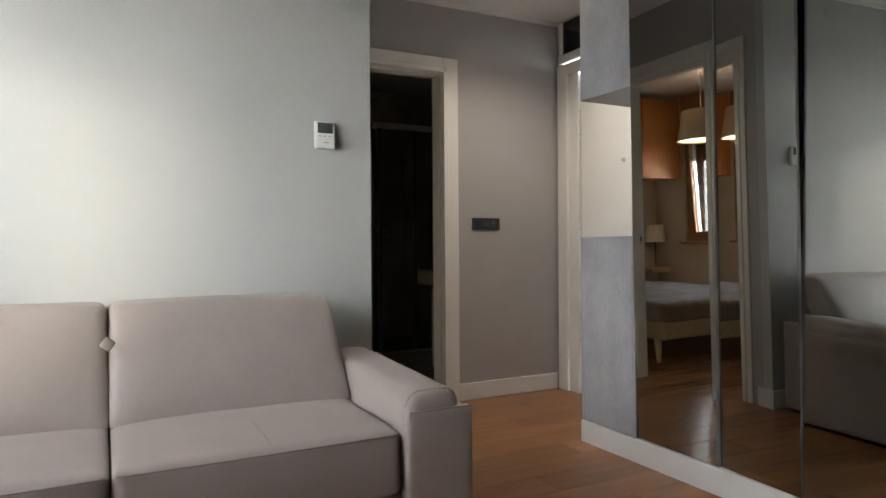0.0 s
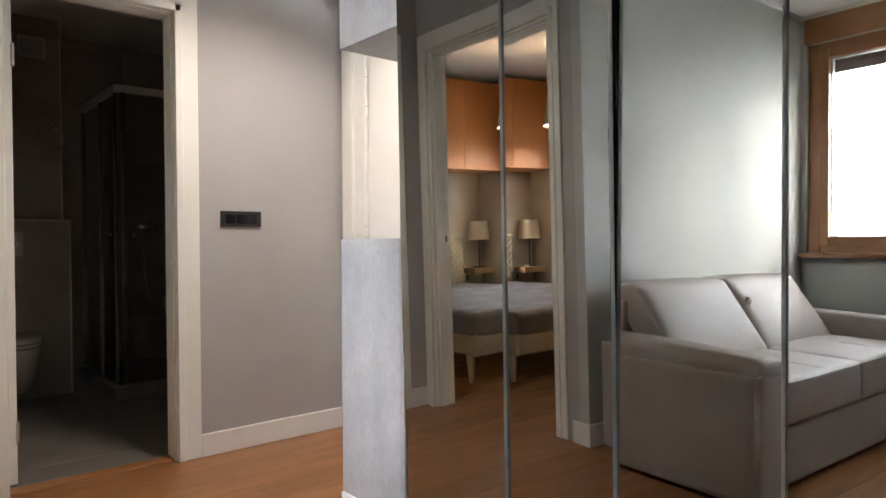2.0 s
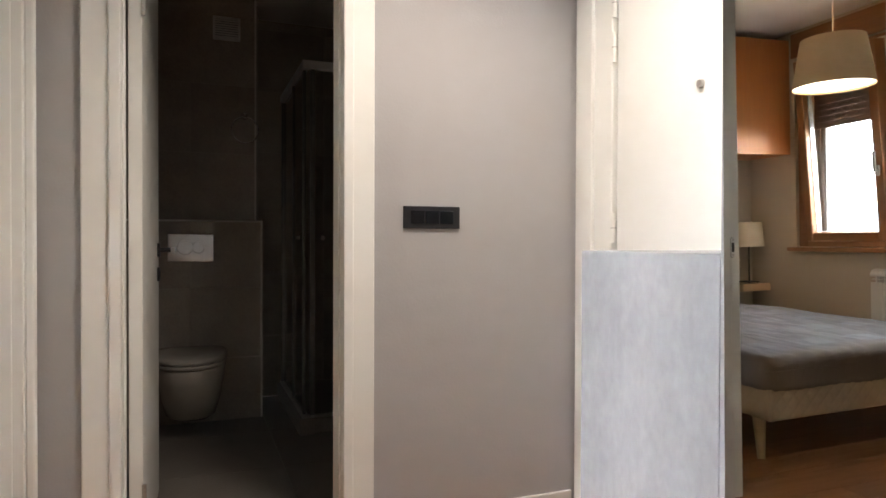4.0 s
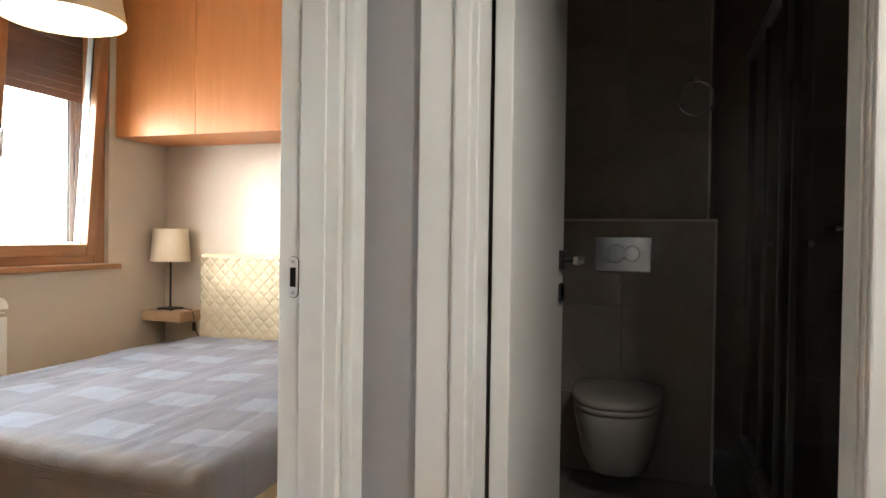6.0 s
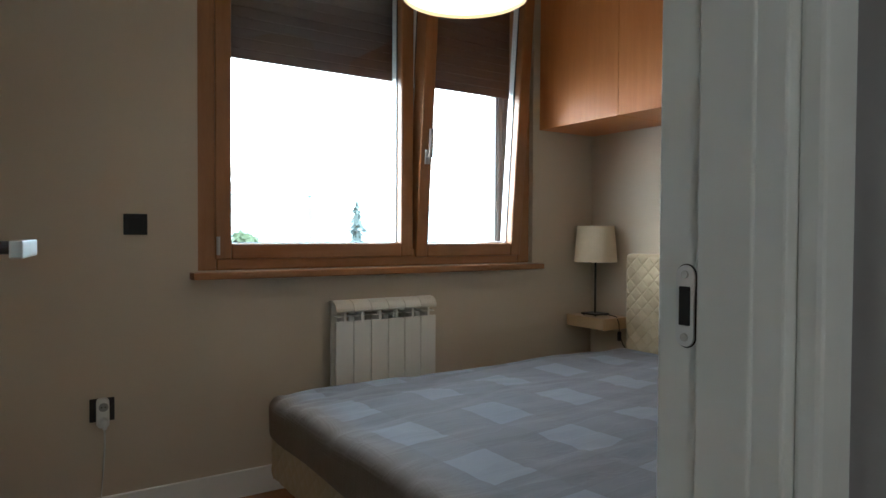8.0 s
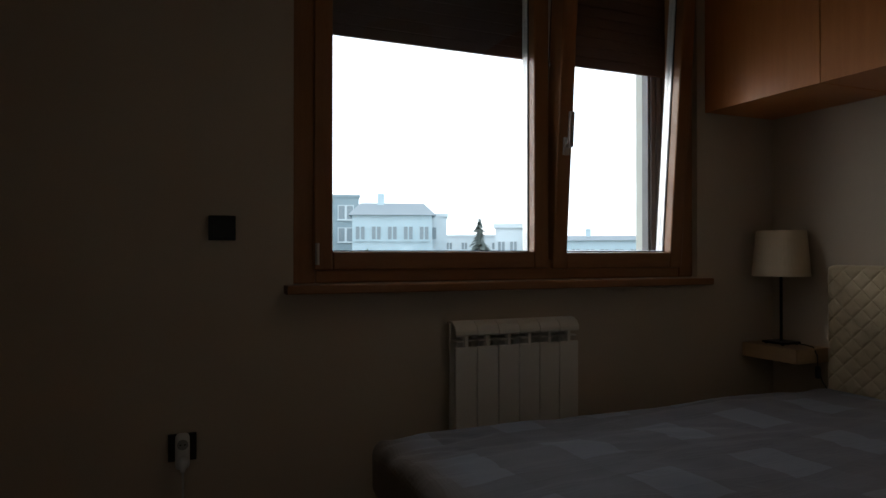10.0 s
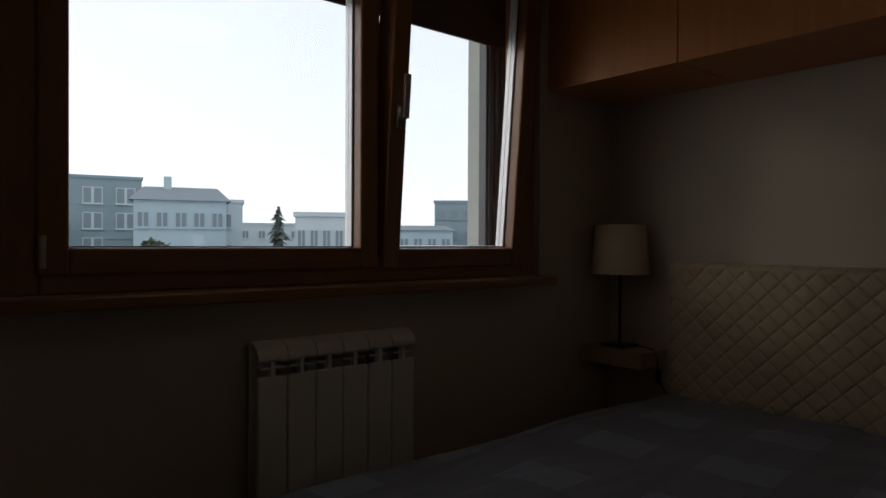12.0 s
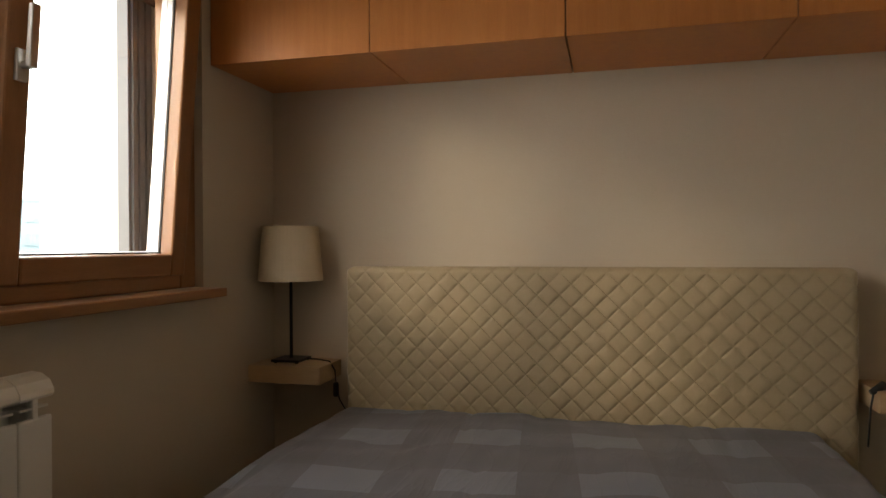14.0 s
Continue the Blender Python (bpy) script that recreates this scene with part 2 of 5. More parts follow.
def part(name, bm, material, parent=None, label="", smooth=False, m=None):
    """Links a bmesh, in world metres (or moved by m), as one mesh object, under a thing or a part."""
    if m is not None:
        bmesh.ops.transform(bm, matrix=m, verts=bm.verts)
    bmesh.ops.recalc_face_normals(bm, faces=bm.faces)
    mesh = bpy.data.meshes.new(name)
    bm.to_mesh(mesh)
    bm.free()
    mesh.materials.append(material)
    if smooth:
        mesh.shade_smooth()
    ob = new(name, mesh)
    PLACE[ob.name] = Matrix.Identity(4)
    if parent:
        ob.parent = parent
        ob.matrix_parent_inverse = PLACE[parent.name].inverted()
    if label:
        ob["label"] = label
    return ob


def structure(name, bm, material, label="", smooth=False):
    return tagged(part(name, bm, material, None, label, smooth), kind="structure")


def box(x0, x1, y0, y1, z0, z1, bevel=0.0, bm=None, segments=2):
    out = bm if bm is not None else bmesh.new()
    m = Matrix.LocRotScale(((x0 + x1) / 2, (y0 + y1) / 2, (z0 + z1) / 2), None, (abs(x1 - x0), abs(y1 - y0), abs(z1 - z0)))
    made = bmesh.ops.create_cube(out, size=1, matrix=m)["verts"]
    if bevel:
        edges = list({e for v in made for e in v.link_edges})
        bmesh.ops.bevel(out, geom=edges, offset=bevel, segments=segments, profile=0.5, affect="EDGES")
    return out


def boxes(rows, bevel=0.0):
    bm = bmesh.new()
    for r in rows:
        box(*r, bevel=bevel, bm=bm)
    return bm


def tube(points, radius, n=10, bm=None, caps=True):
    """A round bar along points."""
    out = bm if bm is not None else bmesh.new()
    pts = [Vector(p) for p in points]
    radii = radius if isinstance(radius, (list, tuple)) else [radius] * len(pts)
    rings, up = [], Vector((0.0, 0.0, 1.0))
    for i, p in enumerate(pts):
        way = (pts[min(i + 1, len(pts) - 1)] - pts[max(i - 1, 0)]).normalized()
        side = way.cross(up)
        if side.length < 1e-3:
            side = way.cross(Vector((1.0, 0.0, 0.0)))
        side.normalize()
        other = side.cross(way)
        rings.append([out.verts.new(p + radii[i] * (math.cos(a) * side + math.sin(a) * other)) for a in (2 * math.pi * k / n for k in range(n))])
    for a, b in zip(rings, rings[1:]):
        for k in range(n):
            out.faces.new((a[k], a[(k + 1) % n], b[(k + 1) % n], b[k]))
    if caps:
        out.faces.new(rings[0][::-1])
        out.faces.new(rings[-1])
    return out


def turned(profile, x, y, n=32, bm=None):
    """A body of revolution about the upright through x, y: profile of (radius, height)."""
    out = bm if bm is not None else bmesh.new()
    rings = [[out.verts.new((x + r * math.cos(2 * math.pi * k / n), y + r * math.sin(2 * math.pi * k / n), z)) for k in range(n)] for r, z in profile]
    for a, b in zip(rings, rings[1:]):
        for k in range(n):
            out.faces.new((a[k], a[(k + 1) % n], b[(k + 1) % n], b[k]))
    return out


def padded(x0, x1, y0, y1, z0, z1, r, n=10, shape=None, bm=None):
    """A box rounded by radius r, each face an n by n grid; shape(u, v, w, p) moves a vertex p, u v w from -1 to 1."""
    out = bmesh.new()
    bmesh.ops.create_cube(out, size=2)
    bmesh.ops.subdivide_edges(out, edges=out.edges[:], cuts=n, use_grid_fill=True)
    c = Vector(((x0 + x1) / 2, (y0 + y1) / 2, (z0 + z1) / 2))
    h = Vector((abs(x1 - x0) / 2, abs(y1 - y0) / 2, abs(z1 - z0) / 2))
    for v in out.verts:
        u = v.co.copy()
        # more rows of vertices near the rounded edges
        w = Vector([math.copysign(1 - (1 - abs(k)) ** 1.5, k) for k in u])
        p = Vector([w[i] * h[i] for i in range(3)])
        inner = Vector([max(-h[i] + r, min(h[i] - r, p[i])) for i in range(3)])
        off = p - inner
        if off.length > 1e-6:
            off = off.normalized() * r
        p = inner + off + c
        v.co = shape(w[0], w[1], w[2], p) if shape else p
    if bm is not None:
        passing = bpy.data.meshes.new("passing")
        out.to_mesh(passing)
        out.free()
        bm.from_mesh(passing)
        bpy.data.meshes.remove(passing)
        return bm
    return out

# ---- the shell: floors, walls, ceiling ----
XW, XR, XE = -1.36, 0.90, 2.64      # window wall, wall with the bedroom door, entrance wall
YS, YB, YH, YK = 2.71, 3.72, 5.76, -1.9  # sofa wall, bathroom wall, headboard wall, wall behind
H = 2.46


def wall(name, x0, x1, y0, y1, material, holes=(), z1=H, label=""):
    """An upright slab, with openings (from, to, low, high) along its longer side."""
    along_x = (x1 - x0) > (y1 - y0)
    lo, hi = (x0, x1) if along_x else (y0, y1)
    rows, at = [], lo
    for a, b, low, high in sorted(holes):
        rows += [(at, a, 0, z1)] if a > at else []
        rows += [(a, b, 0, low)] if low > 0 else []
        rows += [(a, b, high, z1)] if high < z1 else []
        at = b
    rows += [(at, hi, 0, z1)] if hi > at else []
    bm = boxes([(a, b, y0, y1, c, d) if along_x else (x0, x1, a, b, c, d) for a, b, c, d in rows])
    return structure(name, bm, material, label)


LIV = (0.78, 2.67, 0.90, 2.27)      # living room window: y from, to, z from, to
BED = (3.68, 5.33, 0.885, 2.26)     # bedroom window
wall("wall_window_living", XW - 0.22, XW, YK - 0.1, 2.77, WALL_GREY, [LIV])
wall("wall_window_bedroom", XW - 0.22, XW, 2.77, YH + 0.14, WALL_BEIGE, [BED])
wall("facade", XW - 0.47, XW - 0.22, YK - 0.1, YH + 0.9, STUCCO, [(LIV[0] - 0.07, LIV[1] + 0.07, LIV[2], LIV[3]), (BED[0] - 0.07, BED[1] + 0.07, BED[2], BED[3])], z1=H + 0.3)
wall("wall_sofa", XW, XR, YS, YS + 0.06, WALL_GREY)
wall("wall_bedroom_south", XW, 0.84, YS + 0.06, YS + 0.12, WALL_BEIGE)
BDOOR = (2.90, 3.645, 0, 2.05)
wall("wall_hall_west", 0.84, XR, YS + 0.06, YB, WALL_HALL, [BDOOR])
wall("wall_bedroom_east", 0.78, 0.84, YS + 0.12, YB, WALL_BEIGE, [BDOOR])
TDOOR = (1.09, 1.79, 0, 2.05)
wall("wall_hall_north", 0.84, XE, YB, YB + 0.06, WALL_HALL, [TDOOR])
wall("wall_bath_south", 0.84, XE, YB + 0.06, YB + 0.12, TILE_BRIGHTENED, [TDOOR])
wall("wall_bedroom_east_far", 0.78, 0.84, YB, YH, WALL_BEIGE)
wall("wall_bath_west", 0.84, 0.90, YB + 0.12, 6.15, TILE_BRIGHTENED)
wall("wall_headboard", XW, 0.84, YH, YH + 0.14, WALL_BEIGE)
wall("wall_bath_east", XE, XE + 0.12, YB, 6.15, TILE_BRIGHTENED)
EDOOR = (2.58, 3.66, 0, 2.45)
wall("wall_entrance", XE, XE + 0.16, 0.2, YB, WALL_HALL, [EDOOR])
# unseen closing walls, made white to bounce light onto the sofa front
wall("wall_east_unseen_bounce", XE, XE + 0.16, YK, 0.2, CEILING)
wall("wall_south_unseen_bounce", XW, XE + 0.16, YK - 0.1, YK, CEILING)
structure("ceiling", box(XW - 0.3, XE + 0.2, YK - 0.1, 6.2, H, H + 0.2), CEILING)
# small plaster cove between walls and ceiling in the living room and hall
for nm, rows in (("cove", [(XW, XR + 0.02, YS - 0.02, YS, H - 0.025, H), (XR, XE, YB - 0.02, YB, H - 0.025, H), (XW, XW + 0.02, YK, YS - 0.02, H - 0.025, H)]),):
    structure(nm, boxes(rows), CEILING, "white plaster cove")
structure("subfloor", boxes([(XW, XE + 0.16, YK, YB + 0.05, -0.06, -0.014), (XW, 0.84, YB + 0.05, YH, -0.06, -0.014)]), BOARD_GAP)
structure("bath_subfloor", box(0.84, XE, YB + 0.05, 6.15, -0.06, -0.010), GROUT)
structure("slab", box(XW - 0.3, XE + 0.2, YK - 0.1, 6.2, -0.30, -0.06), STUCCO)

# skirting boards
SK = 0.105
for nm, r in (("baseboard_hall_north", (1.866, XE - 0.022, YB - 0.014, YB, 0, SK)), ("baseboard_hall_corner", (XR, 1.018, YB - 0.014, YB, 0, SK)),
              ("baseboard_sofa", (XW, XR + 0.014, YS - 0.014, YS, 0, SK)), ("baseboard_corner", (XR, XR + 0.014, YS, 2.806, 0, SK)),
              ("baseboard_window_living", (XW, XW + 0.014, YK, YS - 0.014, 0, SK)),
              ("baseboard_window_bedroom", (XW, XW + 0.014, YS + 0.12, YH, 0, SK)), ("baseboard_headboard", (XW + 0.014, 0.78, YH - 0.014, YH, 0, SK)),
              ("baseboard_bedroom_south", (XW + 0.014, 0.78, YS + 0.12, YS + 0.134, 0, SK)), ("baseboard_living_south", (XW, XE, YK, YK + 0.014, 0, SK))):
    structure(nm, box(*r, bevel=0.003), WHITE_BOARD)


# ---- doors ----
def swept_frame(name, a0, a1, z1, place, material, wide=0.10):
    """Casing round an opening: flat outer band, a raised inner bead. place(a, depth, z) gives the world point."""
    root = thing(name, *place(a0, 0, 0), kind="structure")
    for side, rows in (("casing", [(a0 - wide, a0, 0, z1 + 0.09)]), ("casing", [(a1, a1 + wide, 0, z1 + 0.09)]), ("head", [(a0, a1, z1, z1 + 0.09)])):
        for a, b, c, d in rows:
            bm = bmesh.new()
            for u, v, s, t, deep in ((a, b, c, d, 0.014),):
                box(u, v, 0, deep, s, t, bevel=0.004, bm=bm)
            if side == "casing":
                inner = b if a < a0 else a
                k = 1 if a < a0 else -1
                box(inner - 0.030 * k, inner + 0.004 * k, 0, 0.022, c, z1 + 0.03, bevel=0.005, bm=bm)
            else:
                box(a - 0.026, b + 0.026, 0, 0.022, c - 0.004, c + 0.030, bevel=0.005, bm=bm)
            for vert in bm.verts:
                vert.co = place(vert.co.x, vert.co.y, vert.co.z)
            part(side, bm, material, root)
    return root


def jamb(name, a0, a1, z1, d0, d1, place, material, parent, stop=None):
    """Lining inside the opening from depth d0 to d1, with a rebated stop."""
    for a, b, c, d in ((a0, a0 + 0.03, 0, z1), (a1 - 0.03, a1, 0, z1), (a0 + 0.03, a1 - 0.03, z1 - 0.03, z1)):
        bm = box(a, b, d0, d1, c, d, bevel=0.003)
        for vert in bm.verts:
            vert.co = place(vert.co.x, vert.co.y, vert.co.z)
        part(name, bm, material, parent)
    if stop:
        for a, b, c, d in ((a0 + 0.03, a0 + 0.036, 0, z1 - 0.03), (a1 - 0.036, a1 - 0.03, 0, z1 - 0.03), (a0 + 0.036, a1 - 0.036, z1 - 0.036, z1 - 0.03)):
            bm = box(a, b, stop[0], stop[1], c, d, bevel=0.002)
            for vert in bm.verts:
                vert.co = place(vert.co.x, vert.co.y, vert.co.z)
            part("stop", bm, material, parent)


def screw(x, y, z, axis, parent, r=0.004):
    bm = bmesh.new()
    p, a = Vector((x, y, z)), Vector(axis)
    tube([p, p + 0.0016 * a], [r, r * 0.9], n=12, bm=bm)
    return part("screw", bm, STEEL, parent, smooth=False)


# bedroom door: frame in the wall x = 0.78 .. 0.90
def on_west(a, d, z):
    return Vector((XR + d, a, z))


bed_frame = swept_frame("door_frame_bedroom", BDOOR[0] + 0.012, BDOOR[1] - 0.012, 2.035, on_west, WHITE, 0.066)
tagged(bed_frame, "white lacquered door frame to the bedroom", "door frame")
jamb("jamb", BDOOR[0], BDOOR[1], 2.05, -0.124, 0.0, on_west, WHITE, bed_frame, stop=(-0.078, -0.026))
for r in ((2.79, 2.90), (3.645, 3.72)):
    part("casing_inside", box(0.766, 0.780, r[0], r[1], 0, 2.14, bevel=0.004), WHITE, bed_frame)
part("head_inside", box(0.766, 0.780, 2.90, 3.645, 2.05, 2.14, bevel=0.004), WHITE, bed_frame)
# strike plate: a rounded steel plate with a dark slot and two screws


def stadium(cx, y, cz, half_w, half_h, deep):
    """A flat plate with round ends, standing on an upright face."""
    bm = bmesh.new()
    ring = []
    for k in range(28):
        a = 2 * math.pi * k / 28
        ring.append((cx + half_w * math.cos(a), cz + half_w * math.sin(a) + math.copysign(half_h - half_w, math.sin(a))))
    back = [bm.verts.new((x, y, z)) for x, z in ring]
    front = [bm.verts.new((cx + (x - cx) * 0.94, y - deep, cz + (z - cz) * 0.985)) for x, z in ring]
    for k in range(28):
        bm.faces.new((back[k], back[(k + 1) % 28], front[(k + 1) % 28], front[k]))
    bm.faces.new(front)
    bm.faces.new(back[::-1])
    return bm


# dark rim added behind the plate so that its outline shows
part("plate_outline", stadium(0.808, 3.6149, 0.965, 0.0113, 0.0389, 0.0012), DARK, bed_frame)
plate = part("strike_plate", stadium(0.808, 3.6145, 0.965, 0.0104, 0.038, 0.0022), ALU, bed_frame, "rounded nickel strike plate")
part("slot", box(0.802, 0.814, 3.6112, 3.6130, 0.947, 0.983, bevel=0.001), DARK, plate)
for z in (0.936, 0.994):
    screw(0.808, 3.6124, z, (0, -1, 0), plate)


def lever_set(parent, m, side):
    """Square rosette, neck and flat lever, and a key rosette below, on one face of a leaf. Local x along the leaf, y out of it."""
    bm = bmesh.new()
    box(-0.027, 0.027, 0, 0.010, -0.027, 0.027, bevel=0.002, bm=bm)
    h = part("handle", bm, BLACK, parent, "dark square rosette with nickel lever", m=m)
    part("neck", tube([(0, 0.010, 0), (0, 0.060, 0)], 0.009, n=14), BLACK, h, m=m)
    part("lever", box(-0.012 if side > 0 else -0.115, 0.115 if side > 0 else 0.012, 0.054, 0.068, -0.011, 0.011, bevel=0.002), STEEL, h, "flat brushed lever", m=m)
    bm = bmesh.new()
    box(-0.027, 0.027, 0, 0.009, -0.122, -0.068, bevel=0.002, bm=bm)
    k = part("key_rosette", bm, BLACK, parent, "dark square key rosette", m=m)
    part("keyhole", box(-0.004, 0.004, 0.0085, 0.0098, -0.108, -0.086, bevel=0.0005), DARK, k, m=m)


def leaf(name, width, height, m, label, handle_z=1.0, hinge_left=True):
    """A flush door leaf: local x from the hinge along the width, y through it, z up."""
    root = thing(name, *m.translation, label=label, category="door")
    part("panel", box(0.0, width, -0.02, 0.02, 0.008, height, bevel=0.003), WHITE, root, m=m)
    for y, s in ((0.02, -1), (-0.02, -1)):
        flip = Matrix.Identity(4) if y > 0 else Matrix.Rotation(math.pi, 4, "Z")
        mm = m @ Matrix.Translation((width - 0.055, y, handle_z)) @ flip
        lever_set(root, mm, s if y > 0 else -s)
    for z in (0.22, height - 0.25):
        part("hinge", tube([(0.0, -0.024, z - 0.045), (0.0, -0.024, z + 0.045)], 0.007, n=12), STEEL, root, m=m)
    return root


# bedroom leaf stands open into the bedroom; x axis from its hinge
way = Vector((0.13 - 0.79, 3.03 - 2.935, 0)).normalized()
leaf("door_bedroom", 0.70, 2.02, Matrix.Translation((0.785, 2.945, 0)) @ Matrix.Rotation(math.atan2(way.y, way.x), 4, "Z"),
     "open white flush bedroom door with dark square rosettes", handle_z=1.009)


# bathroom door
def on_north(a, d, z):
    return Vector((a, YB - d, z))


bath_frame = swept_frame("door_frame_bathroom", TDOOR[0] + 0.028, TDOOR[1] - 0.024, 2.03, on_north, WHITE)
tagged(bath_frame, "white lacquered door frame to the bathroom", "door frame")
jamb("jamb", TDOOR[0], TDOOR[1], 2.05, -0.135, 0.0, on_north, WHITE, bath_frame, stop=(-0.085, -0.02))
leaf("door_bathroom", 0.66, 2.01, Matrix.Translation((1.147, YB + 0.135, 0)) @ Matrix.Rotation(radians(88.5), 4, "Z"),
     "open white flush bathroom door with square rosettes", handle_z=0.985)
hinge = part("frame_hinge", box(1.118, 1.1215, YB + 0.062, YB + 0.10, 0.925, 1.01, bevel=0.001), STEEL, bath_frame, "nickel hinge leaf")
for z in (0.94, 0.968, 0.996):
    screw(1.1215, YB + 0.08, z, (1, 0, 0), hinge, 0.003)
hinge = part("frame_hinge", box(1.118, 1.1215, YB + 0.062, YB + 0.10, 0.20, 0.285, bevel=0.001), STEEL, bath_frame, "nickel hinge leaf")
structure("threshold", box(TDOOR[0] + 0.03, TDOOR[1] - 0.03, YB + 0.03, YB + 0.10, -0.01, 0.008, bevel=0.004), WOOD_FLOOR, "brown wooden threshold strip")


# entrance door with a dark transom above
def on_east(a, d, z):
    return Vector((XE - d, a, z))


entry_frame = thing("door_frame_entrance", XE, 3.1, 0, "white entrance door frame with a dark transom", "door frame", kind="structure")
for r in ((3.60, 3.70), (2.50, 2.58)):
    part("casing", box(XE - 0.018, XE, r[0], r[1], 0, 2.16, bevel=0.004), WHITE, entry_frame)
part("head", box(XE - 0.018, XE, 2.58, 3.60, 2.08, 2.16, bevel=0.004), WHITE, entry_frame)
part("jamb", box(XE - 0.004, XE + 0.07, 3.50, 3.655, 0, 2.09, bevel=0.006), WHITE, entry_frame)
part("jamb", box(XE - 0.004, XE + 0.07, 2.585, 2.62, 0, 2.09, bevel=0.006), WHITE, entry_frame)
part("rail", box(XE - 0.012, XE + 0.05, 2.52, 3.70, 2.17, 2.235, bevel=0.012), WHITE, entry_frame)
part("transom_frame", box(XE - 0.006, XE + 0.05, 3.66, 3.70, 2.235, 2.45, bevel=0.004), WHITE, entry_frame)
part("transom_pane", box(XE + 0.012, XE + 0.03, 2.54, 3.66, 2.235, 2.45), BLACK_GLASS, entry_frame, "black glazed transom")
entry = thing("door_entrance", XE + 0.03, 3.06, 0, "closed white entrance door with peephole and hinges", "door")
part("panel", box(XE + 0.012, XE + 0.065, 2.62, 3.491, 0.006, 2.085, bevel=0.004), WHITE, entry)
# black board added behind the leaf: darkens its gap, blocks outside light
part("gap_backing", box(XE + 0.066, XE + 0.074, 2.60, 3.64, 0.0, 2.10), DARK, entry_frame)
part("peephole", tube([(XE + 0.014, 3.10, 1.47), (XE + 0.002, 3.10, 1.47)], [0.013, 0.011], n=18), STEEL, entry, "small metal peephole")
for z in (0.35, 1.07, 1.68, 1.83):
    h = part("hinge", tube([(XE + 0.004, 3.497, z - 0.05), (XE + 0.004, 3.497, z + 0.05)], 0.009, n=14), WHITE, entry)
    part("pin", tube([(XE + 0.004, 3.497, z - 0.002), (XE + 0.004, 3.497, z + 0.002)], 0.0098, n=14), STEEL, h)

# ---- windows ----


def stiles(y0, y1, z0, z1, w, x0, x1, bevel=0.006):
    """Four bars of a rectangular frame, the uprights full height."""
    return [("stile", box(x0, x1, y0, y0 + w, z0, z1, bevel=bevel)), ("stile", box(x0, x1, y1 - w, y1, z0, z1, bevel=bevel)),
            ("rail", box(x0, x1, y0 + w, y1 - w, z0, z0 + w, bevel=bevel)), ("rail", box(x0, x1, y0 + w, y1 - w, z1 - w, z1, bevel=bevel))]


def sash(parent, y0, y1, z0, z1, w, tilt, handle_at):
    pivot = Vector((-1.42, 0, z0))
    m = Matrix.Translation(pivot) @ Matrix.Rotation(radians(tilt), 4, "Y") @ Matrix.Translation(-pivot)
    holder = None
    for nm, bm in stiles(y0, y1, z0, z1, w, -1.462, -1.375):
        ob = part(nm, bm, WINDOW_WOOD if nm == "stile" else SILL_WOOD, parent, m=m)
        holder = holder or ob
    # glazing: two silver spacers behind the inner pane, a thin seal in front
    for xa, xb in ((-1.4415, -1.4255), (-1.4600, -1.4440)):
        for nm, bm in stiles(y0 + w - 0.005, y1 - w + 0.005, z0 + w - 0.005, z1 - w + 0.005, 0.0085, xa, xb, 0.0):
            part("glazing_spacer", bm, ALU, parent, "silver glazing spacer", m=m)
    for nm, bm in stiles(y0 + w - 0.004, y1 - w + 0.004, z0 + w - 0.004, z1 - w + 0.004, 0.0075, -1.4205, -1.4165, 0.0):
        part("seal", bm, RUBBER, parent, m=m)
    for nm, bm in stiles(y0 - 0.012, y1 + 0.012, z0 - 0.006, z1 + 0.012, 0.010, -1.478, -1.464, 0.0):
        part("edge_strip", bm, ALU, parent, m=m)
    pane = part("pane", box(-1.4250, -1.4210, y0 + w - 0.006, y1 - w + 0.006, z0 + w - 0.006, z1 - w + 0.006), GLASS, parent, m=m)
    pane.visible_shadow = False
    if handle_at:
        y, z = handle_at
        bm = box(-1.376, -1.366, y - 0.014, y + 0.014, z - 0.033, z + 0.033, bevel=0.003)
        h = part("window_handle", bm, STEEL, parent, "satin metal window handle", m=m)
        part("grip", box(-1.352, -1.338, y - 0.010, y + 0.010, z - 0.005, z + 0.125, bevel=0.003), STEEL, h, m=m)
        part("neck", tube([(-1.368, y, z), (-1.345, y, z)], 0.008, n=12), STEEL, h, m=m)


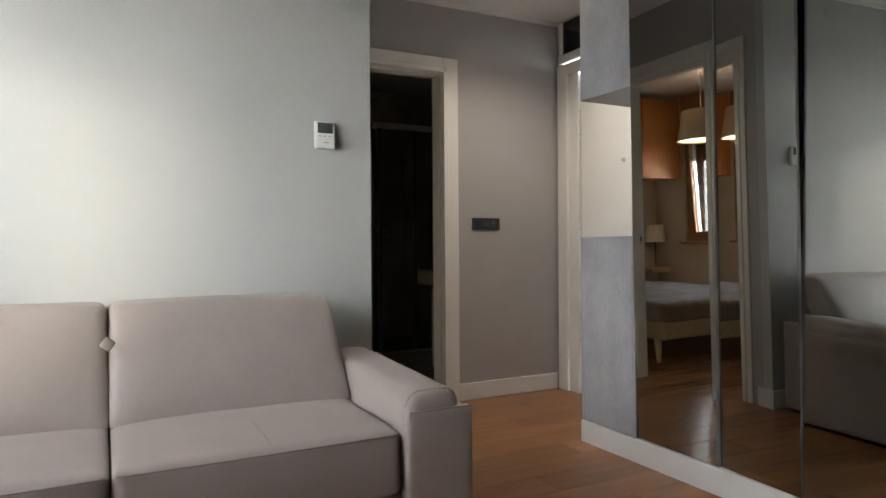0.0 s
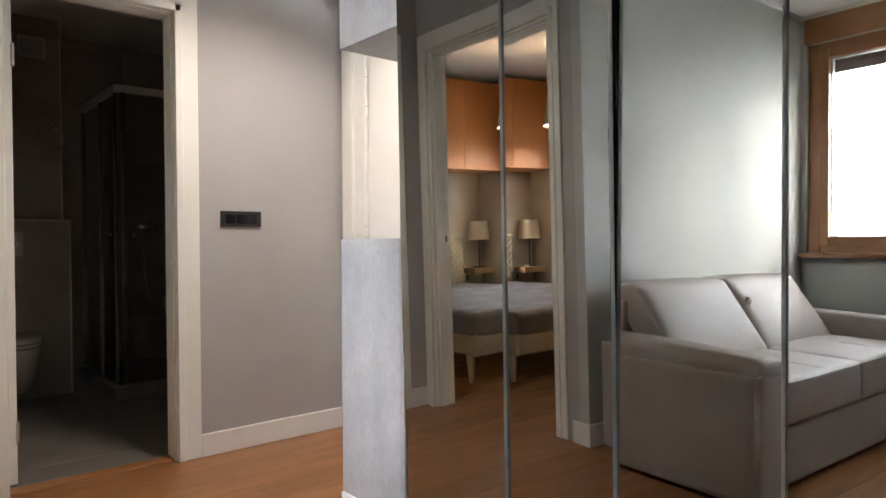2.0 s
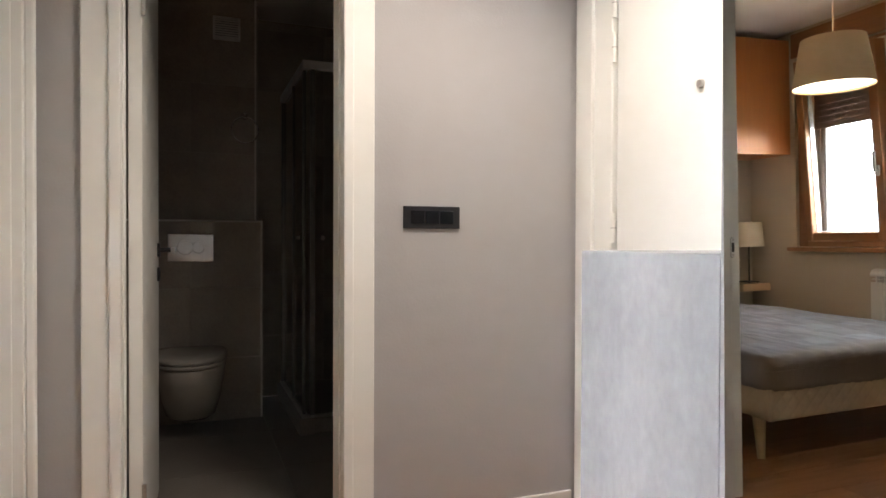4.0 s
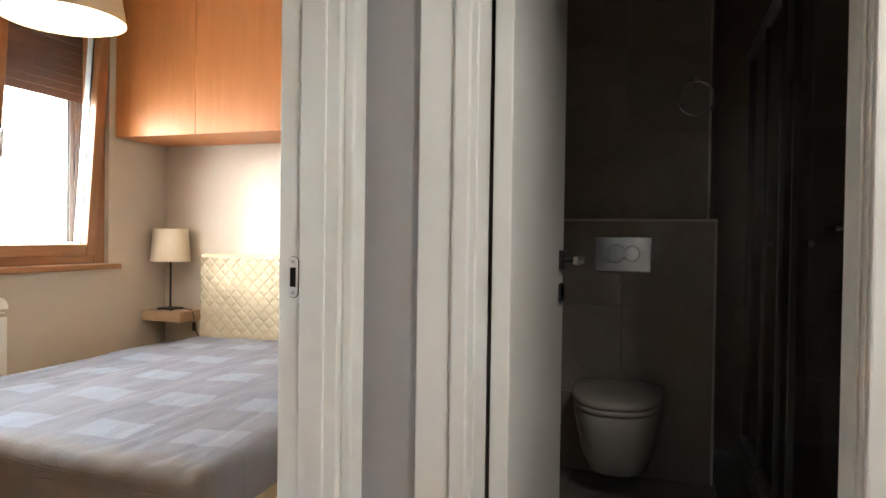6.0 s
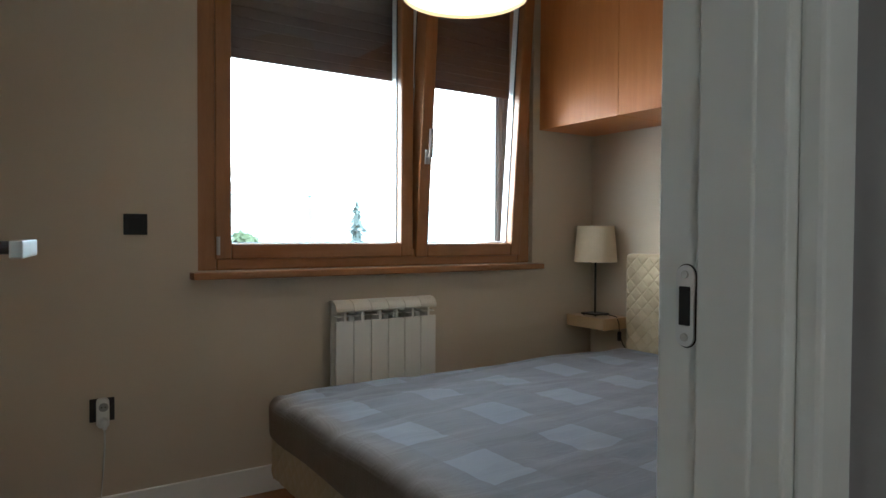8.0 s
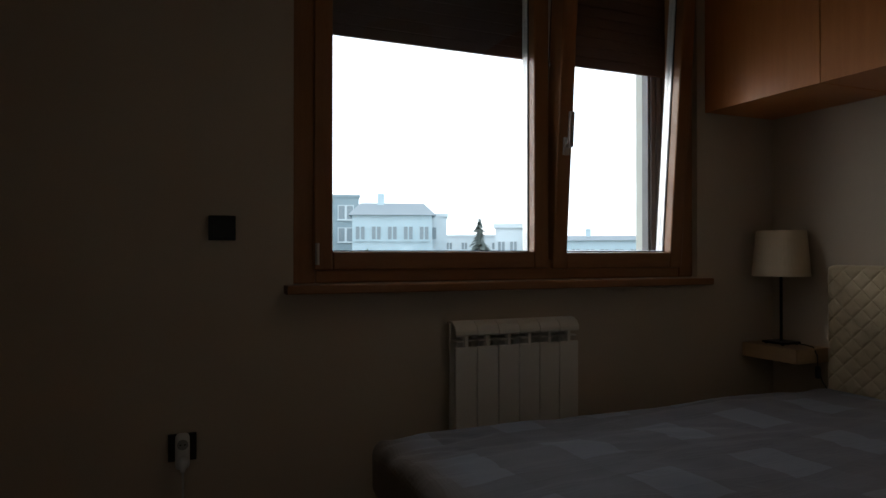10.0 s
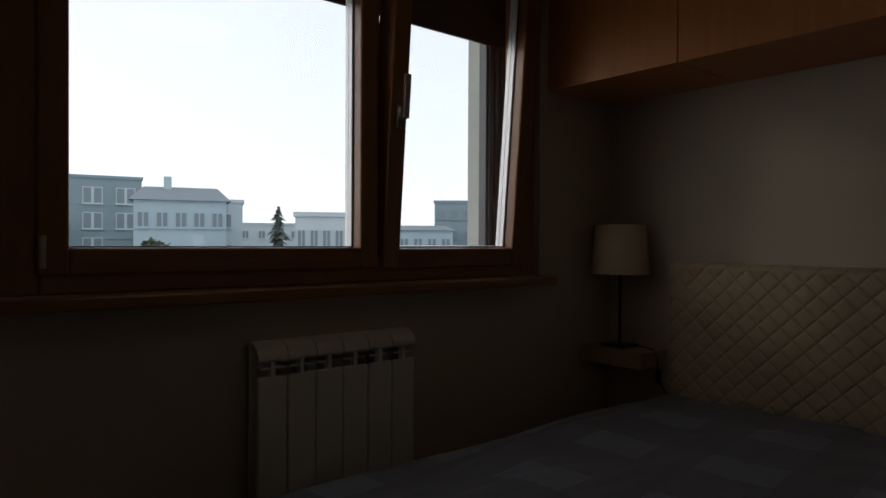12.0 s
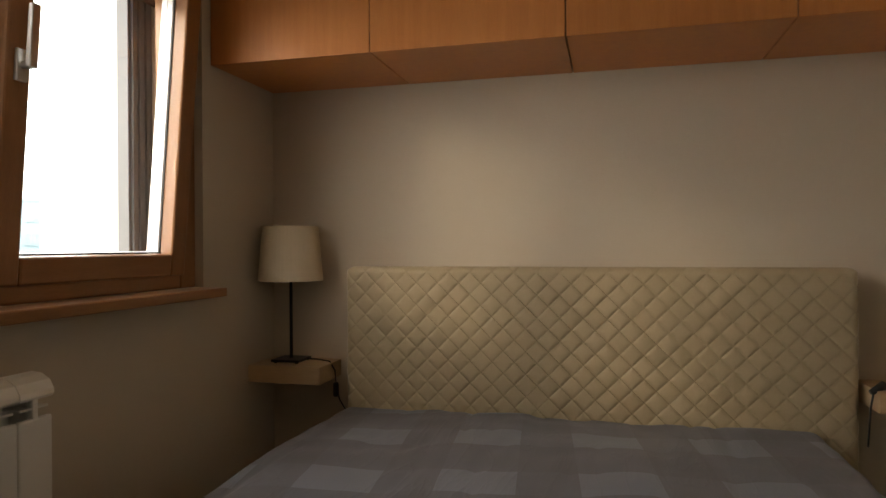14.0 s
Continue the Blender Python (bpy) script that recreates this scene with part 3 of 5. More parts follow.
def window(name, hole, splits, tilt_last, label, shutter_z):
    y0, y1, z0, z1 = hole
    root = thing(name, -1.42, (y0 + y1) / 2, z0, label, "window", kind="structure")
    for nm, bm in stiles(y0, y1, z0, z1, 0.075, -1.47, -1.385):
        part("window_frame", bm, WINDOW_WOOD if nm == "stile" else SILL_WOOD, root)
    for split in splits:
        part("mullion", box(-1.47, -1.42, split - 0.02, split + 0.02, z0 + 0.075, z1 - 0.075, bevel=0.004), WINDOW_WOOD, root)
        # rubber seal, widened as a dark strip for the shade in the sash gap
        part("mullion_gap_seal", box(-1.4195, -1.4155, split - 0.006, split + 0.020, z0 + 0.075, z1 - 0.075), RUBBER, root, "rubber seal and dark sash gap")
    part("window_sill", padded(XW - 0.03, XW + 0.065, y0 - 0.03, y1 + 0.03, z0 - 0.032, z0, 0.008, n=3), SILL_WOOD, root, "varnished wooden window sill")
    part("outer_sill", box(XW - 0.50, XW - 0.11, y0, y1, z0 - 0.01, z0 + 0.012), STUCCO, root)
    part("shutter_board", box(XW, XW + 0.022, y0 - 0.01, y1 + 0.01, z1, H - 0.026, bevel=0.003), SILL_WOOD, root, "varnished wooden shutter box cover")
    part("frame_hinge", tube([(-1.372, y0 + 0.078, z0 + 0.06), (-1.372, y0 + 0.078, z0 + 0.13)], 0.007, n=12), STEEL, root)
    edges = [y0 + 0.060, *splits, y1 - 0.060]
    for k, (a, b) in enumerate(zip(edges, edges[1:])):
        last = k == len(edges) - 2
        sash(root, a + 0.008, b - 0.008, z0 + 0.042, z1 - 0.042, 0.062, tilt_last if last else 0, (a + 0.042, z0 + 0.50) if last else None)
    roll = thing("roller_shutter", XW - 0.15, (y0 + y1) / 2, shutter_z, "dark brown slatted roller shutter, partly lowered", "roller shutter")
    z, k = shutter_z, 0
    while z < z1 + 0.03:
        part("slat", box(XW - 0.165, XW - 0.152, y0 + 0.004, y1 - 0.004, z, z + 0.0412, bevel=0.0035), SHUTTER, roll)
        # link strip between two slats, pierced by short slots
        links, y = bmesh.new(), y0 + 0.004
        while y < y1 - 0.03:
            box(XW - 0.160, XW - 0.157, y, y + 0.024, z + 0.0385, z + 0.0440, bm=links)
            y += 0.034
        part("link_strip", links, SHUTTER, roll)
        z += 0.0425
    for y, s in ((y0, 1), (y1, -1)):
        rows = [(XW - 0.215, XW - 0.178, y, y + 0.105 * s, z0 + 0.012, z1)]
        rows += [(XW - 0.178, XW - 0.170, y + (0.018 + 0.03 * k) * s, y + (0.033 + 0.03 * k) * s, z0 + 0.012, z1) for k in range(3)]
        part("guide_rail", boxes([(a, b, min(c, d), max(c, d), e, f) for a, b, c, d, e, f in rows]), GUIDE, roll)
    return root


window("window_1", LIV, [1.74], 0, "varnished wooden living room window with two sashes", 2.09)
window("window_2", BED, [4.635], 4.6, "varnished wooden bedroom window, one sash tilted inwards", 1.742)
# ---- wardrobe with tinted mirror doors ----
XM = 2.0
ward = thing("wardrobe", 2.3, 1.0, 0, "tall built-in wardrobe with grey mirror doors and a concrete-look end", "wardrobe")
part("body", box(XM + 0.04, XE - 0.002, -0.6, 2.35, SK, H - 0.002), DARK, ward)
part("plinth", box(XM - 0.006, XE - 0.002, -0.6, 2.70, 0, SK, bevel=0.002), WHITE_BOARD, ward, "white plinth board")
low = part("lower_cabinet", box(XM, XE - 0.002, 2.352, 2.70, SK + 0.002, 1.006, bevel=0.0015), CONCRETE, ward, "concrete-look lower cabinet below an open niche")
part("upper_cabinet", box(XM, XE - 0.002, 2.352, 2.70, 1.674, H - 0.002, bevel=0.0015), CONCRETE, ward, "concrete-look upper cabinet above an open niche")
part("niche_side", box(XM + 0.002, XE - 0.003, 2.336, 2.352, SK, H - 0.002), CONCRETE, ward)
# mirror doors: edges along y, and how far each stands ajar and leans, in degrees
DOORS = [(1.893, 2.341, -1.15, -0.9), (1.547, 1.891, -4.0, -0.95), (1.192, 1.545, -2.2, 0.0), (0.80, 1.190, -1.9, 0.0), (0.43, 0.798, -1.5, 0.0), (0.05, 0.428, -1.0, 0.0), (-0.6, 0.045, 0, 0.0)]
for y0, y1, turn, lean in DOORS:
    w, h = y1 - y0, H - SK - 0.03
    m = Matrix.Translation((XM + (-0.014 if y1 < 1.56 else 0.0 if y1 < 1.9 else 0.006), (y0 + y1) / 2, SK + 0.004)) @ Matrix.Rotation(radians(turn), 4, "Z") @ Matrix.Rotation(radians(lean), 4, "Y") @ Matrix.Translation((0, w / 2, 0))
    door = part("mirror_door", box(0.0, 0.004, -w, 0, 0, h), MIRROR, ward, "grey tinted mirror door", m=m)
    part("edge", box(0.0006, 0.014, -w - 0.0008, -w, 0, h), MIRROR_EDGE, door, m=m)
    part("edge", box(0.0006, 0.014, 0, 0.0008, 0, h), MIRROR_EDGE, door, m=m)
    part("backing", box(0.0045, 0.0138, -w, 0, 0, h), BLACK, door, m=m)


# ---- sofa ----


def sofa():
    x0, xj, x1 = -0.82, -0.08, 0.66     # seats between the arms
    root = thing("sofa", -0.08, 2.25, 0, "taupe leatherette two-seat sofa with padded arms and stitched seams", "sofa")
    part("base", padded(x0 - 0.02, x1 + 0.02, 1.862, 2.66, 0.022, 0.262, 0.016, n=6), SOFA, root, smooth=True)
    part("back_frame", padded(x0 - 0.03, x1 + 0.03, 2.56, 2.695, 0.10, 0.72, 0.03, n=6), SOFA, root, smooth=True)
    for a, b, s in ((x0, xj, 1.0), (xj, x1, 5.0)):
        def plump(u, v, w, p, s=s):
            q = p.copy()
            if w > 0:
                q.z += 0.016 * (1 - u ** 4) * (1 - v * v) + 0.003 * noise.noise(p * 7 + Vector((s, 0, 0)))
            if v < -0.5:
                q.y -= 0.014 * (1 - w * w) * (1 - u ** 4)
            return q + 0.0022 * noise.noise_vector(p * 9 + Vector((s, s, 0)))
        seat = part("seat_cushion", padded(a + 0.002, b - 0.002, 1.850, 2.44, 0.262, 0.446, 0.020, n=20, shape=plump), SOFA, root, smooth=True)
        part("seam", tube([(a + 0.012 + (b - a - 0.024) * k / 20, 1.8485 - 0.006 * (1 - (k / 10 - 1) ** 4), 0.4365) for k in range(21)], 0.0021, n=6), SEAM, seat, smooth=True)
        part("seam", tube([(a + (b - a) * 0.5, 1.86, 0.458), (a + (b - a) * 0.5, 1.95, 0.4615), (a + (b - a) * 0.5, 2.10, 0.463)], 0.0009, n=5), SEAM, seat)

        def slant(u, v, w, p, s=s):
            q = p.copy()
            if v < 0:
                q.y -= 0.030 * (1 - u ** 4) * (1 - w * w)
            q.y += 0.25 * (q.z - 0.43) / 0.36
            q.x += 0.012 * u * (1 - w) * 0.5
            q.z += 0.006 * (1 - u * u) * max(w, 0)
            return q + 0.0028 * noise.noise_vector(p * 7 + Vector((s, 0, s)))
        part("back_cushion", padded(a + 0.006, b - 0.006, 2.27, 2.45, 0.43, 0.785, 0.026, n=20, shape=slant), SOFA, root, smooth=True)
    for side in (-1, 1):
        def ax(p):
            return p if side > 0 else x0 + x1 - p
        arm = part("arm", padded(ax(0.832), ax(0.870), 1.842, 2.66, 0.018, 0.497, 0.012, n=8), SOFA, root, smooth=True)
        part("front_panel", padded(ax(0.661), ax(0.870), 1.815, 1.848, 0.018, 0.502, 0.012, n=8), SOFA, arm, smooth=True)

        def crown(u, v, w, p):
            q = p.copy()
            rise = max(0.0, min(1.0, (q.y - 1.83) / 0.55))
            if w > -0.2:
                q.z += (0.022 * rise + 0.012 * (1 - u * u)) * (0.5 + 0.5 * max(w, 0))
            return q + 0.0025 * noise.noise_vector(p * 8)
        top = part("arm_pad", padded(ax(0.662), ax(0.838), 1.826, 2.60, 0.20, 0.545, 0.040, n=18, shape=crown), SOFA, arm, smooth=True)
        part("seam", tube([(ax(0.668), 1.8195, 0.50), (ax(0.864), 1.8195, 0.50)], 0.0018, n=6), SEAM, arm)
        part("seam", tube([(ax(0.668), 1.8185, 0.03), (ax(0.668), 1.8185, 0.495)], 0.0015, n=6), SEAM, arm)
        part("seam", tube([(ax(0.666), 1.848, 0.512), (ax(0.680), 1.848, 0.540), (ax(0.705), 1.850, 0.553), (ax(0.795), 1.850, 0.553), (ax(0.822), 1.848, 0.540), (ax(0.834), 1.848, 0.512)], 0.0016, n=6), SEAM, top)
    m = Matrix.Translation((xj - 0.002, 2.392, 0.676)) @ Matrix.Rotation(radians(40), 4, "Y")
    part("headrest_tab", padded(-0.017, 0.017, -0.010, 0.012, -0.017, 0.017, 0.005, n=3), SOFA, root, "small square headrest tab", True, m)
    for x, y in ((x0 - 0.12, 1.88), (x1 + 0.12, 1.88), (x0 - 0.12, 2.60), (x1 + 0.12, 2.60)):
        part("foot", tube([(x, y, 0), (x, y, 0.03)], 0.022, n=14), BLACK, root)
    return root


sofa()

# ---- bed ----


def quilted(w, h, cell, depth, bm=None, nx=90, nz=36, edge=0.02, corner=0.0):
    """A quilted pad of width w and height h: diamonds stitched in, rounded rim; local x along, y outwards (negative), z up."""
    out = bm or bmesh.new()
    grid = []
    for j in range(nz + 1):
        row = []
        for i in range(nx + 1):
            x, z = w * i / nx, h * j / nz
            a, b = (x + z) / cell, (x - z) / cell
            puff = min(abs(math.sin(math.pi * a)), abs(math.sin(math.pi * b))) ** 0.25
            rim = min(1.0, min(x, w - x) / edge, min(z, h - z) / edge)
            # round off the two upper corners
            cx, cz = min(max(x, corner), w - corner), min(z, h - corner)
            away = math.hypot(x - cx, z - cz)
            if corner and away > corner and z > cz:
                x, z = cx + (x - cx) * corner / away, cz + (z - cz) * corner / away
            row.append(out.verts.new((x, -depth * puff - edge * math.sqrt(max(0.0, 1 - (1 - rim) ** 2)), z)))
        grid.append(row)
    for j in range(nz):
        for i in range(nx):
            out.faces.new((grid[j][i], grid[j][i + 1], grid[j + 1][i + 1], grid[j + 1][i]))
    return out


def bed():
    x0, x1, y0, y1 = -1.02, 0.405, 3.845, 5.66
    root = thing("bed", -0.26, 4.7, 0, "double bed, cream quilted base and headboard, creased grey sheet", "bed")
    part("base", box(x0 + 0.02, x1 - 0.02, y0 + 0.02, y1, 0.185, 0.325), QUILT, root)
    bm = quilted(x1 - x0, 0.154, 0.07, 0.006, nx=304, nz=31)
    part("base_panel", bm, QUILT, root, "cream quilted cloth", True, Matrix.Translation((x0, y0 + 0.02, 0.18)))
    for x, turn in ((x0 + 0.02, -90), (x1 - 0.02, 90)):
        bm = quilted(y1 - y0, 0.154, 0.07, 0.006, nx=366, nz=31)
        m = Matrix.Translation((x, y1 if turn < 0 else y0, 0.18)) @ Matrix.Rotation(radians(turn), 4, "Z")
        part("base_panel", bm, QUILT, root, "cream quilted cloth", True, m)
    for x in (x0 + 0.10, x1 - 0.035):
        for y, lean in ((y0 + 0.10, -0.03), (y1 - 0.2, 0.03)):
            part("leg", tube([(x + math.copysign(0.02, x), y + lean, 0), (x, y, 0.19)], [0.016, 0.030], n=16), LEG_WOOD, root, "pale tapered wooden leg")
    head = part("headboard", padded(-1.030, 0.510, 5.675, YH - 0.003, 0.20, 0.925, 0.020, n=6), QUILT, root, "cream quilted headboard", smooth=True)
    bm = quilted(1.557, 0.738, 0.072, 0.0065, nx=519, nz=246, edge=0.026, corner=0.032)
    pad = part("quilting", bm, QUILT, head, smooth=True, m=Matrix.Translation((-1.038, 5.69, 0.20)))
    w, h, cell, thread = 1.557, 0.738, 0.072, bmesh.new()
    for k in range(1, int((w + h) / cell) + 1):
        u = k * cell
        for rising in (False, True):
            # falling lines x + z = u, rising lines x - z = u - 10 cells
            lo, hi = (max(0.0, u - w), min(h, u)) if not rising else (max(0.0, 11 * cell - u), min(h, w + 11 * cell - u))
            lo, hi = max(lo, 0.028), min(hi, h - 0.028)
            if hi - lo > 0.03:
                ends = [((u - z) if not rising else (u - 11 * cell + z), -0.0262, z) for z in (lo, hi)]
                tube([(max(0.028, min(w - 0.028, x)), y, z) for x, y, z in ends], 0.0011, n=5, bm=thread)
    part("stitching", thread, STITCH, pad, "crossing lines of stitching", m=Matrix.Translation((-1.038, 5.69, 0.20)))

    def drape(u, v, w, p):
        q = p.copy()
        if w > 0.2:
            ripple = noise.noise(Vector((p.x * 5, p.y * 1.6, 0))) * 0.010 + noise.noise(Vector((p.x * 7 + p.y * 4, p.y * 9 - p.x * 3, 3))) * 0.005
            q.z += ripple + 0.012 * (1 - u * u) * (1 - v * v)
            pull = abs(noise.noise(Vector((p.x * 11 + 7, p.y * 2.2, 1.5))))
            q.z -= 0.006 * max(0.0, 0.18 - pull) / 0.18
            # fine pulled creases near the rim of the foot end
            if v < -0.55:
                fold = noise.noise(Vector((p.x * 15 + p.y * 7, p.y * 3, 5)))
                q.z -= 0.012 * max(0.0, fold) * (-v - 0.55) / 0.45
        if w < -0.4:
            hem = noise.noise(Vector((p.x * 2.0, p.y * 2.0, 9)))
            q.z += 0.035 * hem - 0.01
        q += 0.008 * noise.noise_vector(p * 3.0)
        return q
    part("mattress", padded(x0 + 0.02, x1 - 0.02, y0 + 0.03, y1 - 0.01, 0.316, 0.43, 0.04, n=4), SHEET, root)
    part("sheet", padded(x0 - 0.028, x1 + 0.012, y0 - 0.012, y1 + 0.005, 0.308, 0.474, 0.045, n=100, shape=drape), SHEET, root, "creased grey plaid sheet", True)
    return root


bed()

# ---- living room and hall: small things on the walls ----
th = thing("thermostat", 0.70, YS, 1.36, "white room thermostat with dark display on the wall", "thermostat")
part("case", padded(0.658, 0.741, YS - 0.024, YS - 0.001, 1.360, 1.470, 0.006, n=4), PLASTIC, th, smooth=True)
part("display", box(0.668, 0.730, YS - 0.0255, YS - 0.0235, 1.421, 1.462, bevel=0.0006), LCD, th, "dark grey display")
for k, x in enumerate((0.676, 0.697, 0.718)):
    part("key", box(x - 0.005, x + 0.005, YS - 0.0252, YS - 0.0238, 1.4075, 1.4105, bevel=0.0004), GREY_PLASTIC, th)
part("marking", box(0.692, 0.714, YS - 0.0249, YS - 0.0239, 1.382, 1.385), GREY_PLASTIC, th)

sw = thing("light_switch", 2.07, YB, 1.066, "wide black light switch plate on the wall", "light switch")
part("plate", box(1.967, 2.169, YB - 0.009, YB - 0.0005, 1.066, 1.141, bevel=0.002), BLACK, sw)
for k in range(3):
    part("rocker", box(1.992 + 0.052 * k, 2.040 + 0.052 * k, YB - 0.012, YB - 0.0088, 1.082, 1.125, bevel=0.0012), BLACK_GLASS, sw)

sw = thing("light_switch", XW, 3.466, 1.021, "square black light switch on the beige wall", "light switch")
part("plate", box(XW + 0.0005, XW + 0.009, 3.427, 3.505, 1.021, 1.096, bevel=0.002), BLACK, sw)
part("rocker", box(XW + 0.0088, XW + 0.0125, 3.441, 3.491, 1.034, 1.083, bevel=0.0012), BLACK, sw)

so = thing("wall_socket", XW, 3.356, 0.37, "black socket with white double adapter and hanging cable", "socket")
part("plate", box(XW + 0.0005, XW + 0.010, 3.317, 3.395, 0.372, 0.452, bevel=0.002), BLACK, so)
ad = part("adapter", padded(XW + 0.010, XW + 0.050, 3.336, 3.376, 0.355, 0.458, 0.014, n=5), PLASTIC, so, "white plug adapter", smooth=True)
part("recess", tube([(XW + 0.0505, 3.356, 0.43), (XW + 0.0515, 3.356, 0.43)], 0.015, n=20), GREY_PLASTIC, ad)
for dy in (-0.006, 0.006):
    part("pin_hole", tube([(XW + 0.0512, 3.356 + dy, 0.43), (XW + 0.0522, 3.356 + dy, 0.43)], 0.0025, n=10), DARK, ad)
part("plug", tube([(XW + 0.05, 3.356, 0.382), (XW + 0.075, 3.356, 0.380), (XW + 0.083, 3.356, 0.36)], [0.014, 0.012, 0.006], n=14), PLASTIC, so, smooth=True)
part("cable", tube([(XW + 0.08, 3.356, 0.362), (XW + 0.070, 3.357, 0.30), (XW + 0.05, 3.353, 0.20), (XW + 0.04, 3.347, 0.10), (XW + 0.05, 3.36, 0.02), (XW + 0.07, 3.42, 0.004), (XW + 0.09, 3.50, 0.004)], 0.0032, n=8), CABLE_WHITE, so, smooth=True)

cover = thing("junction_cover", 0.28, YS, 2.34, "round plastic junction cover painted like the wall", "wall cover")
part("disc", tube([(0.28, YS, 2.36), (0.28, YS - 0.005, 2.36)], [0.042, 0.038], n=32), WALL_GREY, cover)

dl = thing("downlight", 2.0, 3.0, H, "small recessed white ceiling downlight", "downlight")
part("ring", turned([(0.030, H - 0.001), (0.034, H - 0.008), (0.046, H - 0.006), (0.048, H - 0.0005)], 2.0, 3.0), WHITE, dl, smooth=True)


# ---- radiators ----
def radiator(x, y0, n, z0, z1, label):
    """A column radiator: each element has a front blade, a bent top cap and an opening between them."""
    root = thing("radiator", x, y0, z0, label, "radiator")
    pitch = 0.0815
    for k in range(n):
        a, b = y0 + pitch * k + 0.0013, y0 + pitch * (k + 1) - 0.0013
        el = part("element", box(x + 0.016, x + 0.074, a + 0.030, b - 0.030, z0, z1 - 0.03, bevel=0.004), RADIATOR, root)
        part("front_blade", box(x + 0.074, x + 0.086, a, b, z0 + 0.01, z1 - 0.085, bevel=0.004), RADIATOR, el)
        bm = bmesh.new()
        outer = [(0.012, z1 - 0.006), (0.035, z1), (0.060, z1 - 0.003), (0.080, z1 - 0.014), (0.090, z1 - 0.032), (0.091, z1 - 0.042)]
        inner = [(p - 0.005, z - 0.006) for p, z in outer]
        ring = [(p, z) for p, z in outer] + inner[::-1]
        rows = [[bm.verts.new((x + p, y, z)) for p, z in ring] for y in (a, b)]
        m = len(ring)
        for i in range(m):
            bm.faces.new((rows[0][i], rows[0][(i + 1) % m], rows[1][(i + 1) % m], rows[1][i]))
        bm.faces.new(rows[0][::-1])
        bm.faces.new(rows[1])
        part("top_cap", bm, RADIATOR, el)
        mid = (a + b) / 2
        part("web", boxes([(x + 0.055, x + 0.0855, mid - 0.0065, mid + 0.0065, z1 - 0.092, z1 - 0.034)], bevel=0.003), RADIATOR, el)
        part("shelf", box(x + 0.03, x + 0.082, a + 0.006, b - 0.006, z1 - 0.068, z1 - 0.063, bevel=0.001), RADIATOR, el)
        part("back_fin", box(x + 0.016, x + 0.028, a + 0.004, b - 0.004, z0 + 0.02, z1 - 0.012, bevel=0.003), RADIATOR, el)
    for y in (y0 + 0.06, y0 + n * pitch - 0.06):
        part("bracket", box(x + 0.0, x + 0.017, y - 0.012, y + 0.012, z1 - 0.12, z1 - 0.09), STEEL, root)
        part("foot_pipe", tube([(x + 0.045, y, z0 + 0.01), (x + 0.045, y, 0.0)], 0.009, n=10), STEEL, root)
    return root


radiator(XW, 4.200, 6, 0.155, 0.752, "white six-column radiator under the bedroom window")
radiator(XW, 1.36, 10, 0.155, 0.76, "white ten-column radiator under the living room window")

# ---- bedroom furniture ----
for k, (a, b) in enumerate(((-1.358, -0.838), (-0.836, -0.280), (-0.278, 0.286), (0.288, 0.776))):
    cab = thing("wall_cabinet", (a + b) / 2, 5.56, 1.567, "orange beech wall cabinet above the bed", "wall cabinet", "cabinets above the bed")
    part("body", box(a + 0.001, b - 0.001, 5.391, YH - 0.001, 1.567, 2.405, bevel=0.001), BEECH, cab)
    part("door", box(a + 0.0005, b - 0.0005, 5.371, 5.389, 1.566, 2.405, bevel=0.0015), BEECH, cab)
    if k == 1:
        part("sticker", box(-0.33, -0.305, 5.3695, 5.3712, 2.34, 2.385), PLASTIC, cab, "small white sticker")


def nightstand(x0, x1):
    root = thing("floating_nightstand", (x0 + x1) / 2, YH, 0.545, "small pale oak shelf fixed to the wall", "nightstand", "nightstands")
    part("shelf", box(x0, x1, 5.582, YH - 0.001, 0.547, 0.605, bevel=0.0015), OAK_PALE, root)
    part("drawer_front", box(x0 + 0.001, x1 - 0.001, 5.574, 5.581, 0.548, 0.604, bevel=0.001), OAK_PALE, root)
    return root


